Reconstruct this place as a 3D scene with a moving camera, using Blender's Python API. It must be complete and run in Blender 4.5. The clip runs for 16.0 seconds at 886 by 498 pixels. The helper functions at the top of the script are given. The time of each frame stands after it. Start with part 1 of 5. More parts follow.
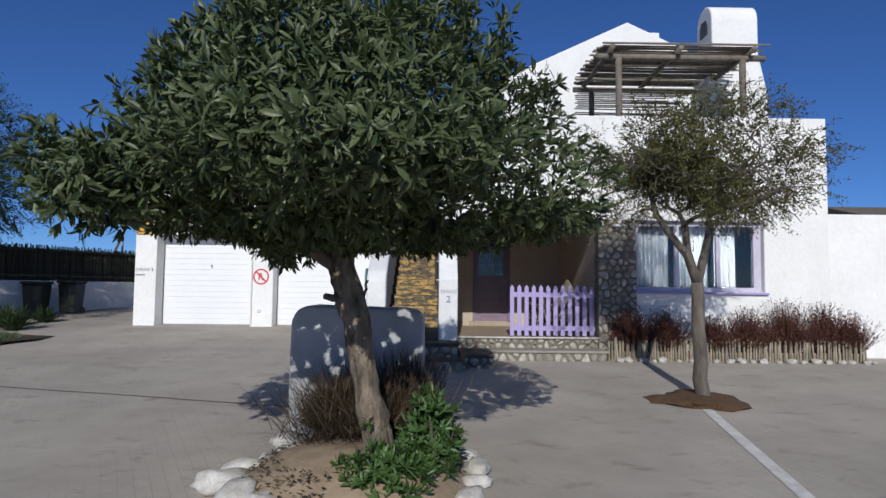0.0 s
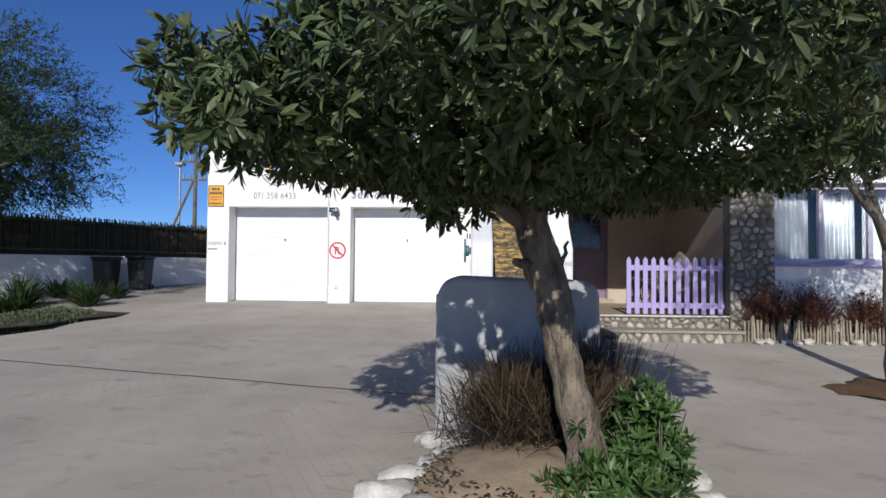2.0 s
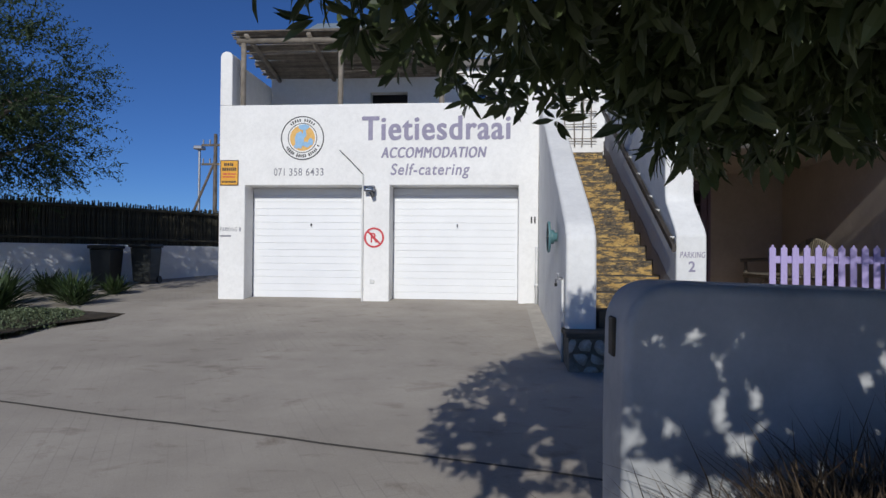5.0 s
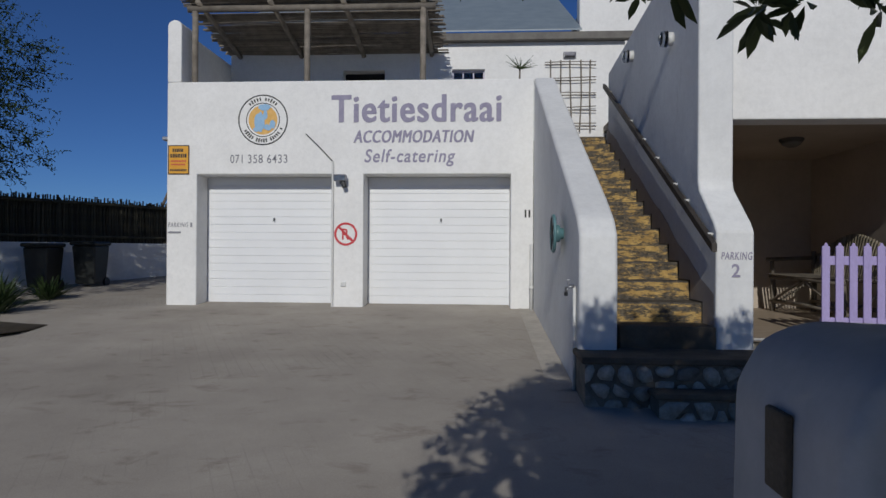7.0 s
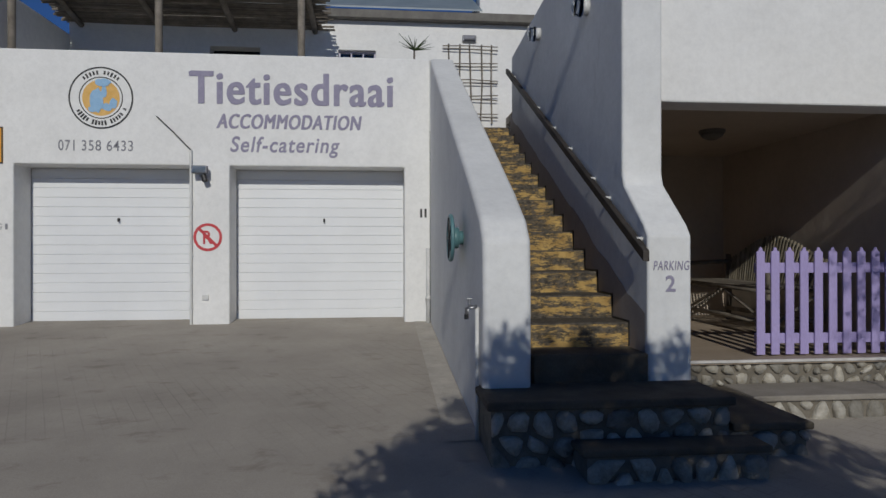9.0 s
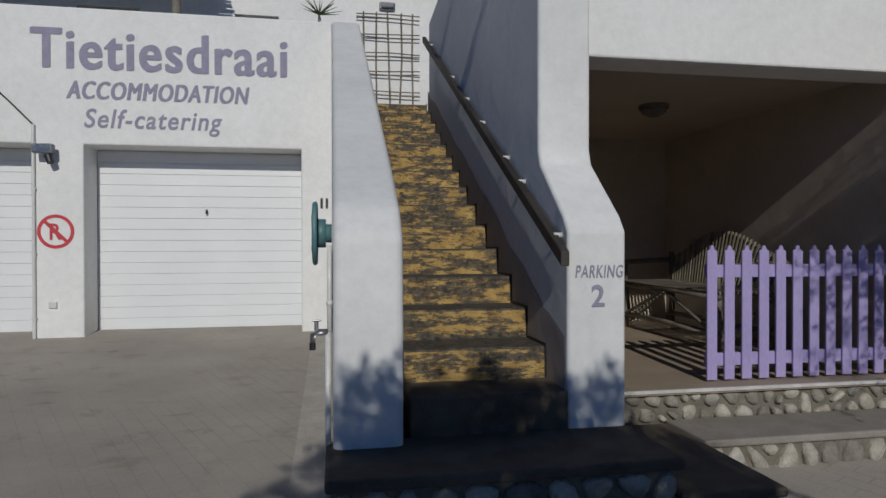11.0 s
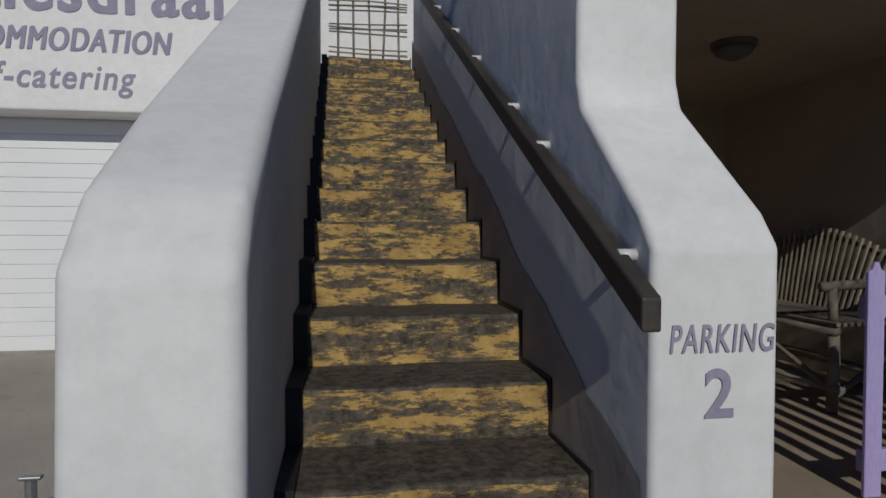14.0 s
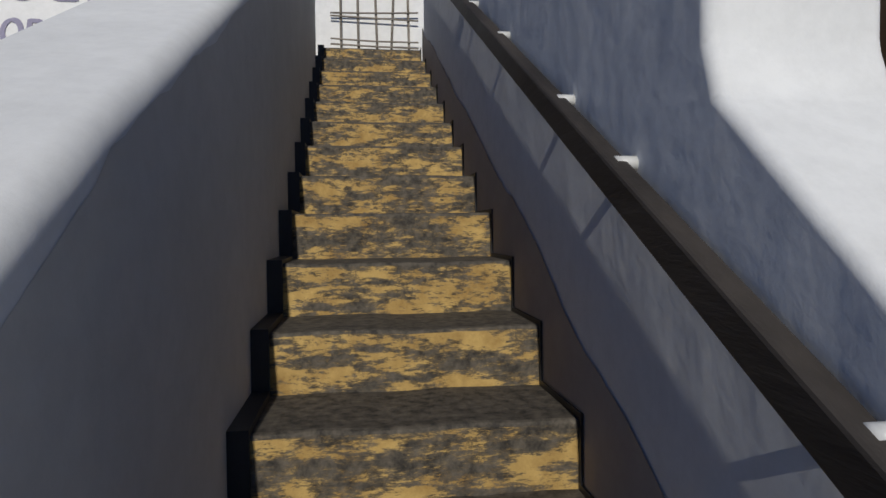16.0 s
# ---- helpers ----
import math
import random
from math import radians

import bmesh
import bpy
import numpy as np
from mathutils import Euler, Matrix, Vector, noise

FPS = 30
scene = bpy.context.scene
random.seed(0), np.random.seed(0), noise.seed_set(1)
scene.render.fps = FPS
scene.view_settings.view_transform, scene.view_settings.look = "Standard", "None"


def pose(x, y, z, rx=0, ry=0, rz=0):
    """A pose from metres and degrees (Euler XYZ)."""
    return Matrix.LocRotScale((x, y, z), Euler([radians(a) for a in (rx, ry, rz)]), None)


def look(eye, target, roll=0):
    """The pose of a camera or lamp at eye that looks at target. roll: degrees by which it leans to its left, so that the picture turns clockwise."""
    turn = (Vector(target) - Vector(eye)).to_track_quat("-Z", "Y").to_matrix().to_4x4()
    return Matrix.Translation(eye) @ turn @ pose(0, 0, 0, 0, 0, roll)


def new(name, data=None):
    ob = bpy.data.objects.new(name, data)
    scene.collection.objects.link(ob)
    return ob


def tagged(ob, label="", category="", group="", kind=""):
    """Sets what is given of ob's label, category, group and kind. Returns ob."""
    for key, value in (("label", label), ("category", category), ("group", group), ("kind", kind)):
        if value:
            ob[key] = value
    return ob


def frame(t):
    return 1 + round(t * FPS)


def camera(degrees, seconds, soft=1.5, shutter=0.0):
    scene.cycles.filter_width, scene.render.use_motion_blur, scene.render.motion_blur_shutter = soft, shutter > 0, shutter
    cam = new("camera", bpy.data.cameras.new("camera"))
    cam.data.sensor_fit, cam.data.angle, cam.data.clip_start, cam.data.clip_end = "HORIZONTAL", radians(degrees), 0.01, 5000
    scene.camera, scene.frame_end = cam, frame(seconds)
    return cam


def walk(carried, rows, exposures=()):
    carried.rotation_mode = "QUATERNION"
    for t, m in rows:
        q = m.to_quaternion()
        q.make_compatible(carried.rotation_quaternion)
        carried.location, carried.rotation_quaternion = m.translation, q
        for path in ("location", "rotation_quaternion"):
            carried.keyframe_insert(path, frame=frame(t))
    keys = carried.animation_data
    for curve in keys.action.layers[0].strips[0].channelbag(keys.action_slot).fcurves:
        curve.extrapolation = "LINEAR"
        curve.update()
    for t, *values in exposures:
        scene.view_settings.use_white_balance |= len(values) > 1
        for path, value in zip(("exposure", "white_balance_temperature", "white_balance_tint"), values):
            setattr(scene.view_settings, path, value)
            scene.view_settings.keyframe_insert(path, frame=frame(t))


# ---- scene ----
cam = camera(70.6, 16.0)
PATH = [
    (0, (-0.318, 0.011, 1.798), (-0.298, 2.007, 1.927), 0.6),
    (0.5, (-0.502, 0.259, 1.77), (-0.527, 2.256, 1.876), 0.5),
    (1, (-0.773, 0.554, 1.737), (-0.831, 2.551, 1.834), 0.6),
    (1.5, (-1.141, 0.791, 1.706), (-1.22, 2.787, 1.789), 0.6),
    (2, (-1.357, 1.07, 1.705), (-1.464, 3.066, 1.763), 0.5),
    (2.5, (-1.575, 1.465, 1.715), (-1.693, 3.461, 1.752), 0.45),
    (3, (-1.726, 1.909, 1.728), (-1.861, 3.905, 1.746), 0.4),
    (3.5, (-1.759, 2.249, 1.723), (-1.915, 4.243, 1.744), 0.5),
    (4, (-1.903, 2.663, 1.734), (-2.063, 4.656, 1.752), 0.5),
    (4.5, (-2.038, 3.04, 1.732), (-2.205, 5.033, 1.751), 0.5),
    (5, (-2.132, 3.407, 1.735), (-2.31, 5.399, 1.756), 0.5),
    (7.5, (-2.24, 5.125, 1.826), (-2.311, 7.124, 1.828), 0.2),
    (8, (-2.225, 5.449, 1.856), (-2.214, 7.449, 1.856), 0.05),
    (8.5, (-2.137, 5.756, 1.859), (-2.035, 7.754, 1.858), -0.1),
    (9, (-2.063, 6.054, 1.872), (-1.876, 8.045, 1.876), -0.1),
    (9.5, (-1.981, 6.394, 1.895), (-1.721, 8.377, 1.899), -0.1),
    (10, (-1.816, 6.662, 1.894), (-1.504, 8.637, 1.894), -0.2),
    (12.5, (-1.06, 8.043, 1.946), (-0.702, 10.011, 1.902), 0),
    (13, (-1.023, 8.331, 1.967), (-0.664, 10.298, 1.917), 0.1),
    (13.5, (-0.961, 8.627, 1.994), (-0.615, 10.596, 1.936), 0.15),
    (14, (-0.954, 8.889, 2.004), (-0.629, 10.862, 1.945), 0.1),
    (14.5, (-0.931, 9.144, 2.047), (-0.633, 11.121, 1.986), 0),
    (15, (-0.933, 9.352, 2.049), (-0.611, 11.325, 1.999), 0),
    (15.5, (-0.861, 9.56, 2.109), (-0.558, 11.536, 2.05), -0.2),
    (16, (-0.819, 9.694, 2.159), (-0.55, 11.674, 2.093), -0.5),
]
walk(cam, [(t, look(eye, target, roll)) for t, eye, target, roll in PATH], [(0, -0.1, 6200, 9), (1, 0.04, 6250, 10), (2, 0.15, 6300, 10), (3.5, 0.06, 6300, 10), (5, -0.28, 6200, 9), (7.5, -0.82, 6330, 8), (10, -0.9, 6360, 7), (12.5, -0.83, 6380, 7), (14.5, -0.9, 6420, 7), (15, -0.87, 6420, 7), (16, -0.5, 6450, 8)])

# ---- daylight ----
SUN_EL, SUN_AZ = radians(27.5), radians(4.0)
world = bpy.data.worlds.new("sky")
scene.world = world
world.use_nodes = True
wn = world.node_tree.nodes
sky = wn.new("ShaderNodeTexSky")
sky.sky_type, sky.sun_disc = "NISHITA", False
sky.sun_elevation, sky.sun_rotation = SUN_EL, radians(180) + SUN_AZ
sky.altitude = 2500
sky.air_density, sky.dust_density, sky.ozone_density = 1.0, 0.0, 7.0
deep = wn.new("ShaderNodeMix")
deep.data_type, deep.blend_type = "RGBA", "MULTIPLY"
deep.inputs[0].default_value, deep.inputs[7].default_value = 1.0, (0.66, 0.79, 1.02, 1)
world.node_tree.links.new(sky.outputs[0], deep.inputs[6])
world.node_tree.links.new(deep.outputs[2], wn["Background"].inputs[0])
wn["Background"].inputs[1].default_value = 0.082
sun = new("sun", bpy.data.lights.new("sun", "SUN"))
sun.data.energy, sun.data.angle, sun.data.color = 4.0, radians(0.53), (1.0, 0.95, 0.87)
sun.matrix_world = look((-10 * math.sin(SUN_AZ), -10 * math.cos(SUN_AZ), 10 * math.tan(SUN_EL)), (0, 0, 0))


# ---- materials ----
def ramp_of(nt, src, stops):
    r = nt.nodes.new("ShaderNodeValToRGB")
    el = r.color_ramp.elements
    for k, (p, c) in enumerate(stops):
        e = el[k] if k < 2 else el.new(p)
        e.position = p
        e.color = (*c, 1) if len(c) == 3 else c
    nt.links.new(src, r.inputs[0])
    return r.outputs[0]


def noise_of(nt, scale, detail=5, rough=0.55, stretch=None, dist=0.0):
    tc = nt.nodes.new("ShaderNodeTexCoord")
    v = tc.outputs["Object"]
    if stretch:
        mp = nt.nodes.new("ShaderNodeMapping")
        mp.inputs["Scale"].default_value = stretch
        nt.links.new(v, mp.inputs[0])
        v = mp.outputs[0]
    n = nt.nodes.new("ShaderNodeTexNoise")
    n.inputs["Scale"].default_value, n.inputs["Detail"].default_value = scale, detail
    n.inputs["Roughness"].default_value, n.inputs["Distortion"].default_value = rough, dist
    nt.links.new(v, n.inputs[0])
    return n.outputs[0]


def mix_of(nt, fac, a, b, mode="MIX"):
    m = nt.nodes.new("ShaderNodeMix")
    m.data_type, m.blend_type = "RGBA", mode
    for sock, v in ((m.inputs[0], fac), (m.inputs[6], a), (m.inputs[7], b)):
        if isinstance(v, (int, float)):
            sock.default_value = v
        elif isinstance(v, tuple):
            sock.default_value = (*v, 1)
        else:
            nt.links.new(v, sock)
    return m.outputs[2]


def bump_of(nt, src, strength, distance):
    b = nt.nodes.new("ShaderNodeBump")
    b.inputs["Strength"].default_value, b.inputs["Distance"].default_value = strength, distance
    nt.links.new(src, b.inputs["Height"])
    return b.outputs[0]


def mat(name, low, high, scale=3.0, rough=0.8, grain=60.0, bump=0.3, depth=0.004, metal=0.0, stretch=None, per_piece=0.0, sheen=0.5):
    """Two-scale surface: broad mottling between two colours, fine grain on top, with relief."""
    m = bpy.data.materials.new(name)
    m.use_nodes = True
    nt = m.node_tree
    p = nt.nodes["Principled BSDF"]
    broad = noise_of(nt, scale, 6, 0.6, stretch)
    fine = noise_of(nt, grain, 4, 0.6, stretch)
    c = ramp_of(nt, broad, [(0.3, low), (0.7, high)])
    g = ramp_of(nt, fine, [(0.3, (0.82,) * 3), (0.7, (1.0,) * 3)])
    c = mix_of(nt, 1.0, c, g, "MULTIPLY")
    if per_piece:
        oi = nt.nodes.new("ShaderNodeObjectInfo")
        r = ramp_of(nt, oi.outputs["Random"], [(0.0, (1 - per_piece,) * 3), (1.0, (1.0,) * 3)])
        c = mix_of(nt, 1.0, c, r, "MULTIPLY")
    nt.links.new(c, p.inputs["Base Color"])
    p.inputs["Roughness"].default_value, p.inputs["Metallic"].default_value = rough, metal
    p.inputs["Specular IOR Level"].default_value = sheen
    nt.links.new(bump_of(nt, fine, bump, depth), p.inputs["Normal"])
    return m


def plaster(name, low, high, dirt=(0.5, 0.47, 0.42)):
    """Hand-floated painted plaster: soft undulation, fine grit, a few faint stains."""
    m = bpy.data.materials.new(name)
    m.use_nodes = True
    nt = m.node_tree
    p = nt.nodes["Principled BSDF"]
    c = ramp_of(nt, noise_of(nt, 1.3, 6, 0.6), [(0.3, low), (0.7, high)])
    stain = ramp_of(nt, noise_of(nt, 2.2, 9, 0.72, (1.0, 1.0, 0.35)), [(0.66, (0, 0, 0)), (0.82, (0.45, 0.45, 0.45))])
    c = mix_of(nt, stain, c, dirt)
    c = mix_of(nt, 1.0, c, ramp_of(nt, noise_of(nt, 14.0, 8, 0.75), [(0.3, (0.9,) * 3), (0.6, (1.0,) * 3)]), "MULTIPLY")
    nt.links.new(c, p.inputs["Base Color"])
    p.inputs["Roughness"].default_value = 0.75
    p.inputs["Specular IOR Level"].default_value = 0.3
    lump = noise_of(nt, 5.0, 3, 0.5)
    grit = noise_of(nt, 55.0, 6, 0.72)
    b1 = nt.nodes.new("ShaderNodeBump")
    b1.inputs["Strength"].default_value, b1.inputs["Distance"].default_value = 0.4, 0.018
    nt.links.new(lump, b1.inputs["Height"])
    b2 = nt.nodes.new("ShaderNodeBump")
    b2.inputs["Strength"].default_value, b2.inputs["Distance"].default_value = 0.3, 0.002
    nt.links.new(grit, b2.inputs["Height"])
    nt.links.new(b1.outputs[0], b2.inputs["Normal"])
    nt.links.new(b2.outputs[0], p.inputs["Normal"])
    return m


def concrete_ground():
    """Worn grey driveway with stains and a faint paver pattern under a thin wash."""
    m = bpy.data.materials.new("driveway_concrete")
    m.use_nodes = True
    nt = m.node_tree
    p = nt.nodes["Principled BSDF"]
    c = ramp_of(nt, noise_of(nt, 0.7, 8, 0.62), [(0.3, (0.34, 0.305, 0.262)), (0.7, (0.49, 0.445, 0.385))])
    spots = ramp_of(nt, noise_of(nt, 2.6, 5, 0.65, (1.0, 1.6, 1.0), 0.4), [(0.57, (1, 1, 1)), (0.76, (0.66, 0.63, 0.6))])
    c = mix_of(nt, 1.0, c, spots, "MULTIPLY")
    grit = noise_of(nt, 130.0, 4, 0.7)
    c = mix_of(nt, 1.0, c, ramp_of(nt, grit, [(0.25, (0.72,) * 3), (0.75, (1.0,) * 3)]), "MULTIPLY")
    tc = nt.nodes.new("ShaderNodeTexCoord")
    mp = nt.nodes.new("ShaderNodeMapping")
    mp.inputs["Rotation"].default_value = (0, 0, radians(62))
    br = nt.nodes.new("ShaderNodeTexBrick")
    for key, v in (("Scale", 1.0), ("Brick Width", 0.22), ("Row Height", 0.11), ("Mortar Size", 0.006), ("Mortar Smooth", 0.6)):
        br.inputs[key].default_value = v
    nt.links.new(tc.outputs["Object"], mp.inputs[0])
    nt.links.new(mp.outputs[0], br.inputs[0])
    wear = ramp_of(nt, noise_of(nt, 0.55, 4, 0.6), [(0.48, (0, 0, 0)), (0.7, (0.35, 0.35, 0.35))])
    joint = nt.nodes.new("ShaderNodeMath")
    joint.operation = "MULTIPLY"
    nt.links.new(br.outputs["Fac"], joint.inputs[0])
    nt.links.new(wear, joint.inputs[1])
    c = mix_of(nt, joint.outputs[0], c, (0.14, 0.13, 0.115))
    nt.links.new(c, p.inputs["Base Color"])
    p.inputs["Roughness"].default_value = 0.88
    p.inputs["Specular IOR Level"].default_value = 0.25
    nt.links.new(bump_of(nt, grit, 0.4, 0.003), p.inputs["Normal"])
    return m


def worn_paint():
    """Ochre paint worn through to black-brown concrete in horizontal scrapes."""
    m = bpy.data.materials.new("worn_ochre_step_paint")
    m.use_nodes = True
    nt = m.node_tree
    p = nt.nodes["Principled BSDF"]
    ochre = ramp_of(nt, noise_of(nt, 9, 10, 0.75), [(0.32, (0.26, 0.15, 0.04)), (0.68, (0.56, 0.38, 0.13))])
    bare = ramp_of(nt, noise_of(nt, 30, 5, 0.7), [(0.35, (0.02, 0.017, 0.014)), (0.7, (0.13, 0.11, 0.085))])
    oi = nt.nodes.new("ShaderNodeObjectInfo")
    tc = nt.nodes.new("ShaderNodeTexCoord")
    mp = nt.nodes.new("ShaderNodeMapping")
    mp.inputs["Scale"].default_value = (1.0, 1.0, 3.6)
    nt.links.new(tc.outputs["Object"], mp.inputs[0])
    off = nt.nodes.new("ShaderNodeVectorMath")
    off.operation = "ADD"
    cb = nt.nodes.new("ShaderNodeCombineXYZ")
    mul = nt.nodes.new("ShaderNodeMath")
    mul.operation, mul.inputs[1].default_value = "MULTIPLY", 37.0
    nt.links.new(oi.outputs["Random"], mul.inputs[0])
    nt.links.new(mul.outputs[0], cb.inputs[0])
    nt.links.new(mp.outputs[0], off.inputs[0])
    nt.links.new(cb.outputs[0], off.inputs[1])
    wear = nt.nodes.new("ShaderNodeTexNoise")
    wear.inputs["Scale"].default_value, wear.inputs["Detail"].default_value, wear.inputs["Roughness"].default_value = 3.6, 15, 0.8
    nt.links.new(off.outputs[0], wear.inputs[0])
    # treads are trodden bare, risers keep most of their paint
    geo = nt.nodes.new("ShaderNodeNewGeometry")
    sep = nt.nodes.new("ShaderNodeSeparateXYZ")
    nt.links.new(geo.outputs["True Normal"], sep.inputs[0])
    up = nt.nodes.new("ShaderNodeMath")
    up.operation, up.inputs[1].default_value = "MULTIPLY", 0.17
    nt.links.new(sep.outputs[2], up.inputs[0])
    add = nt.nodes.new("ShaderNodeMath")
    add.operation = "ADD"
    scrape = noise_of(nt, 22, 6, 0.75, (0.5, 1.0, 1.6))
    mixed = nt.nodes.new("ShaderNodeMix")
    mixed.inputs[0].default_value = 0.3
    nt.links.new(wear.outputs[0], mixed.inputs[2])
    nt.links.new(scrape, mixed.inputs[3])
    nt.links.new(mixed.outputs[0], add.inputs[0])
    nt.links.new(up.outputs[0], add.inputs[1])
    mask = ramp_of(nt, add.outputs[0], [(0.472, (0, 0, 0)), (0.497, (0.8, 0.8, 0.8)), (0.535, (1, 1, 1))])
    nt.links.new(mix_of(nt, mask, ochre, bare), p.inputs["Base Color"])
    p.inputs["Roughness"].default_value = 0.8
    nt.links.new(bump_of(nt, wear.outputs[0], 0.6, 0.006), p.inputs["Normal"])
    return m


def leaf_mat(name, low, high, rough=0.45, scatter=0.25):
    m = bpy.data.materials.new(name)
    m.use_nodes = True
    nt = m.node_tree
    p = nt.nodes["Principled BSDF"]
    geo = nt.nodes.new("ShaderNodeNewGeometry")
    c = ramp_of(nt, geo.outputs["Random Per Island"], [(0.0, low), (1.0, high)])
    c = mix_of(nt, 1.0, c, ramp_of(nt, noise_of(nt, 2.0, 3), [(0.3, (0.75,) * 3), (0.7, (1.0,) * 3)]), "MULTIPLY")
    nt.links.new(c, p.inputs["Base Color"])
    p.inputs["Roughness"].default_value = rough
    p.inputs["Specular IOR Level"].default_value = 0.4
    tr = nt.nodes.new("ShaderNodeBsdfTranslucent")
    nt.links.new(c, tr.inputs[0])
    mx = nt.nodes.new("ShaderNodeMixShader")
    mx.inputs[0].default_value = scatter
    nt.links.new(p.outputs[0], mx.inputs[1])
    nt.links.new(tr.outputs[0], mx.inputs[2])
    nt.links.new(mx.outputs[0], nt.nodes["Material Output"].inputs[0])
    return m


def glass_mat(name, tint, rough):
    m = bpy.data.materials.new(name)
    m.use_nodes = True
    p = m.node_tree.nodes["Principled BSDF"]
    p.inputs["Base Color"].default_value = (*tint, 1)
    p.inputs["Roughness"].default_value = rough
    p.inputs["Transmission Weight"].default_value = 1.0
    p.inputs["IOR"].default_value = 1.45
    return m


WHITE = plaster("white_painted_plaster", (0.74, 0.735, 0.72), (0.82, 0.815, 0.8))
GREYWALL = plaster("weathered_white_wall_plaster", (0.66, 0.665, 0.665), (0.78, 0.785, 0.78), (0.3, 0.27, 0.24))
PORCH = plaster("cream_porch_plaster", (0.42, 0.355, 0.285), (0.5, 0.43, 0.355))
DADO = plaster("brown_dado_paint", (0.33, 0.29, 0.265), (0.42, 0.385, 0.36))
# shade of the inner parapet face, put into a darker plaster colour
INNERSHADE = plaster("parapet_shade_tint", (0.53, 0.515, 0.48), (0.62, 0.605, 0.57))
# white wall greyed to hold the crown's shade; pale flakes also read as dapples
FLAKING = plaster("shade_greyed_flaking_plaster", (0.3, 0.31, 0.32), (0.52, 0.525, 0.53), (0.75, 0.74, 0.72))
GROUND = concrete_ground()
STEP = worn_paint()
STONE = mat("pale_limestone", (0.36, 0.32, 0.25), (0.78, 0.74, 0.65), 9, 0.9, 70, 0.8, 0.014, per_piece=0.6)
MORTAR = mat("grey_mortar", (0.13, 0.115, 0.09), (0.26, 0.23, 0.185), 8, 0.95, 90, 0.7, 0.01)
ROCKWHITE = mat("whitewashed_rock", (0.32, 0.29, 0.25), (0.68, 0.66, 0.62), 7, 0.9, 60, 0.6, 0.01)
# landing cement, with the depth of the tree's shade worked into its colour
DARKCEM = mat("shade_darkened_cement", (0.075, 0.06, 0.042), (0.145, 0.12, 0.085), 5, 0.9, 80, 0.6, 0.006)
STEPCEM = mat("pale_cement_step", (0.24, 0.215, 0.18), (0.33, 0.3, 0.26), 5, 0.9, 80, 0.5, 0.005)
APRON = mat("pale_cement_apron", (0.36, 0.33, 0.29), (0.5, 0.46, 0.4), 5, 0.9, 80, 0.5, 0.005)
DOORWHITE = mat("white_enamelled_steel", (0.8, 0.81, 0.82), (0.85, 0.86, 0.87), 2, 0.4, 320, 0.04, 0.0005)
LILAC = mat("lilac_fence_paint", (0.36, 0.3, 0.56), (0.44, 0.37, 0.65), 6, 0.6, 90, 0.3, 0.002, stretch=(1, 1, 0.25))
PURPLE = mat("plum_door_paint", (0.19, 0.135, 0.19), (0.24, 0.18, 0.24), 4, 0.45, 60, 0.1, 0.001)
LETTER = mat("grey_lilac_lettering", (0.27, 0.25, 0.35), (0.34, 0.32, 0.42), 12, 0.8, 90, 0.2, 0.001)
LETTERGREY = mat("grey_lettering", (0.22, 0.22, 0.25), (0.3, 0.3, 0.33), 12, 0.8, 90, 0.2, 0.001)
BLACK = mat("black_paint", (0.012, 0.012, 0.013), (0.025, 0.025, 0.027), 8, 0.5, 90, 0.1, 0.001)
RED = mat("red_sign_paint", (0.5, 0.03, 0.045), (0.62, 0.06, 0.07), 10, 0.6, 80, 0.1, 0.001)
YELLOW = mat("amber_sign_enamel", (0.7, 0.32, 0.02), (0.8, 0.42, 0.04), 8, 0.4, 80, 0.05, 0.001)
GOLD = mat("ochre_logo_paint", (0.7, 0.4, 0.1), (0.8, 0.5, 0.17), 12, 0.7, 80, 0.1, 0.001)
SKYBLUE = mat("pale_blue_logo_paint", (0.25, 0.45, 0.68), (0.35, 0.55, 0.76), 12, 0.7, 80, 0.1, 0.001)
RAILWOOD = mat("dark_weathered_rail_timber", (0.02, 0.016, 0.013), (0.06, 0.05, 0.042), 5, 0.6, 50, 0.6, 0.004, stretch=(1, 0.15, 1))
POLE = mat("silvered_gum_pole", (0.17, 0.145, 0.115), (0.34, 0.3, 0.25), 6, 0.85, 60, 0.6, 0.004, per_piece=0.35)
REED = mat("dark_reed_fence", (0.045, 0.042, 0.03), (0.12, 0.11, 0.07), 5, 0.85, 60, 0.5, 0.004, per_piece=0.6)
STAKE = mat("pale_split_stakes", (0.26, 0.22, 0.15), (0.5, 0.44, 0.34), 7, 0.85, 60, 0.5, 0.004, per_piece=0.5)
BARK = mat("rough_grey_brown_bark", (0.06, 0.047, 0.035), (0.34, 0.275, 0.2), 14, 0.95, 38, 1.0, 0.05, stretch=(1, 1, 0.35))
BARKDARK = mat("dark_grey_bark", (0.07, 0.06, 0.05), (0.2, 0.17, 0.14), 9, 0.95, 50, 0.9, 0.015, stretch=(1, 1, 0.3))
LEAF = leaf_mat("dark_leathery_leaf", (0.04, 0.062, 0.024), (0.15, 0.19, 0.08), 0.45, 0.3)
LEAFLOW = leaf_mat("young_green_leaf", (0.04, 0.085, 0.02), (0.1, 0.18, 0.05))
FINELEAF = leaf_mat("olive_feathery_leaf", (0.05, 0.05, 0.015), (0.15, 0.145, 0.048), 0.6, 0.2)
ACACIALEAF = leaf_mat("dark_green_feathery_leaf", (0.025, 0.05, 0.015), (0.06, 0.095, 0.03), 0.6, 0.2)
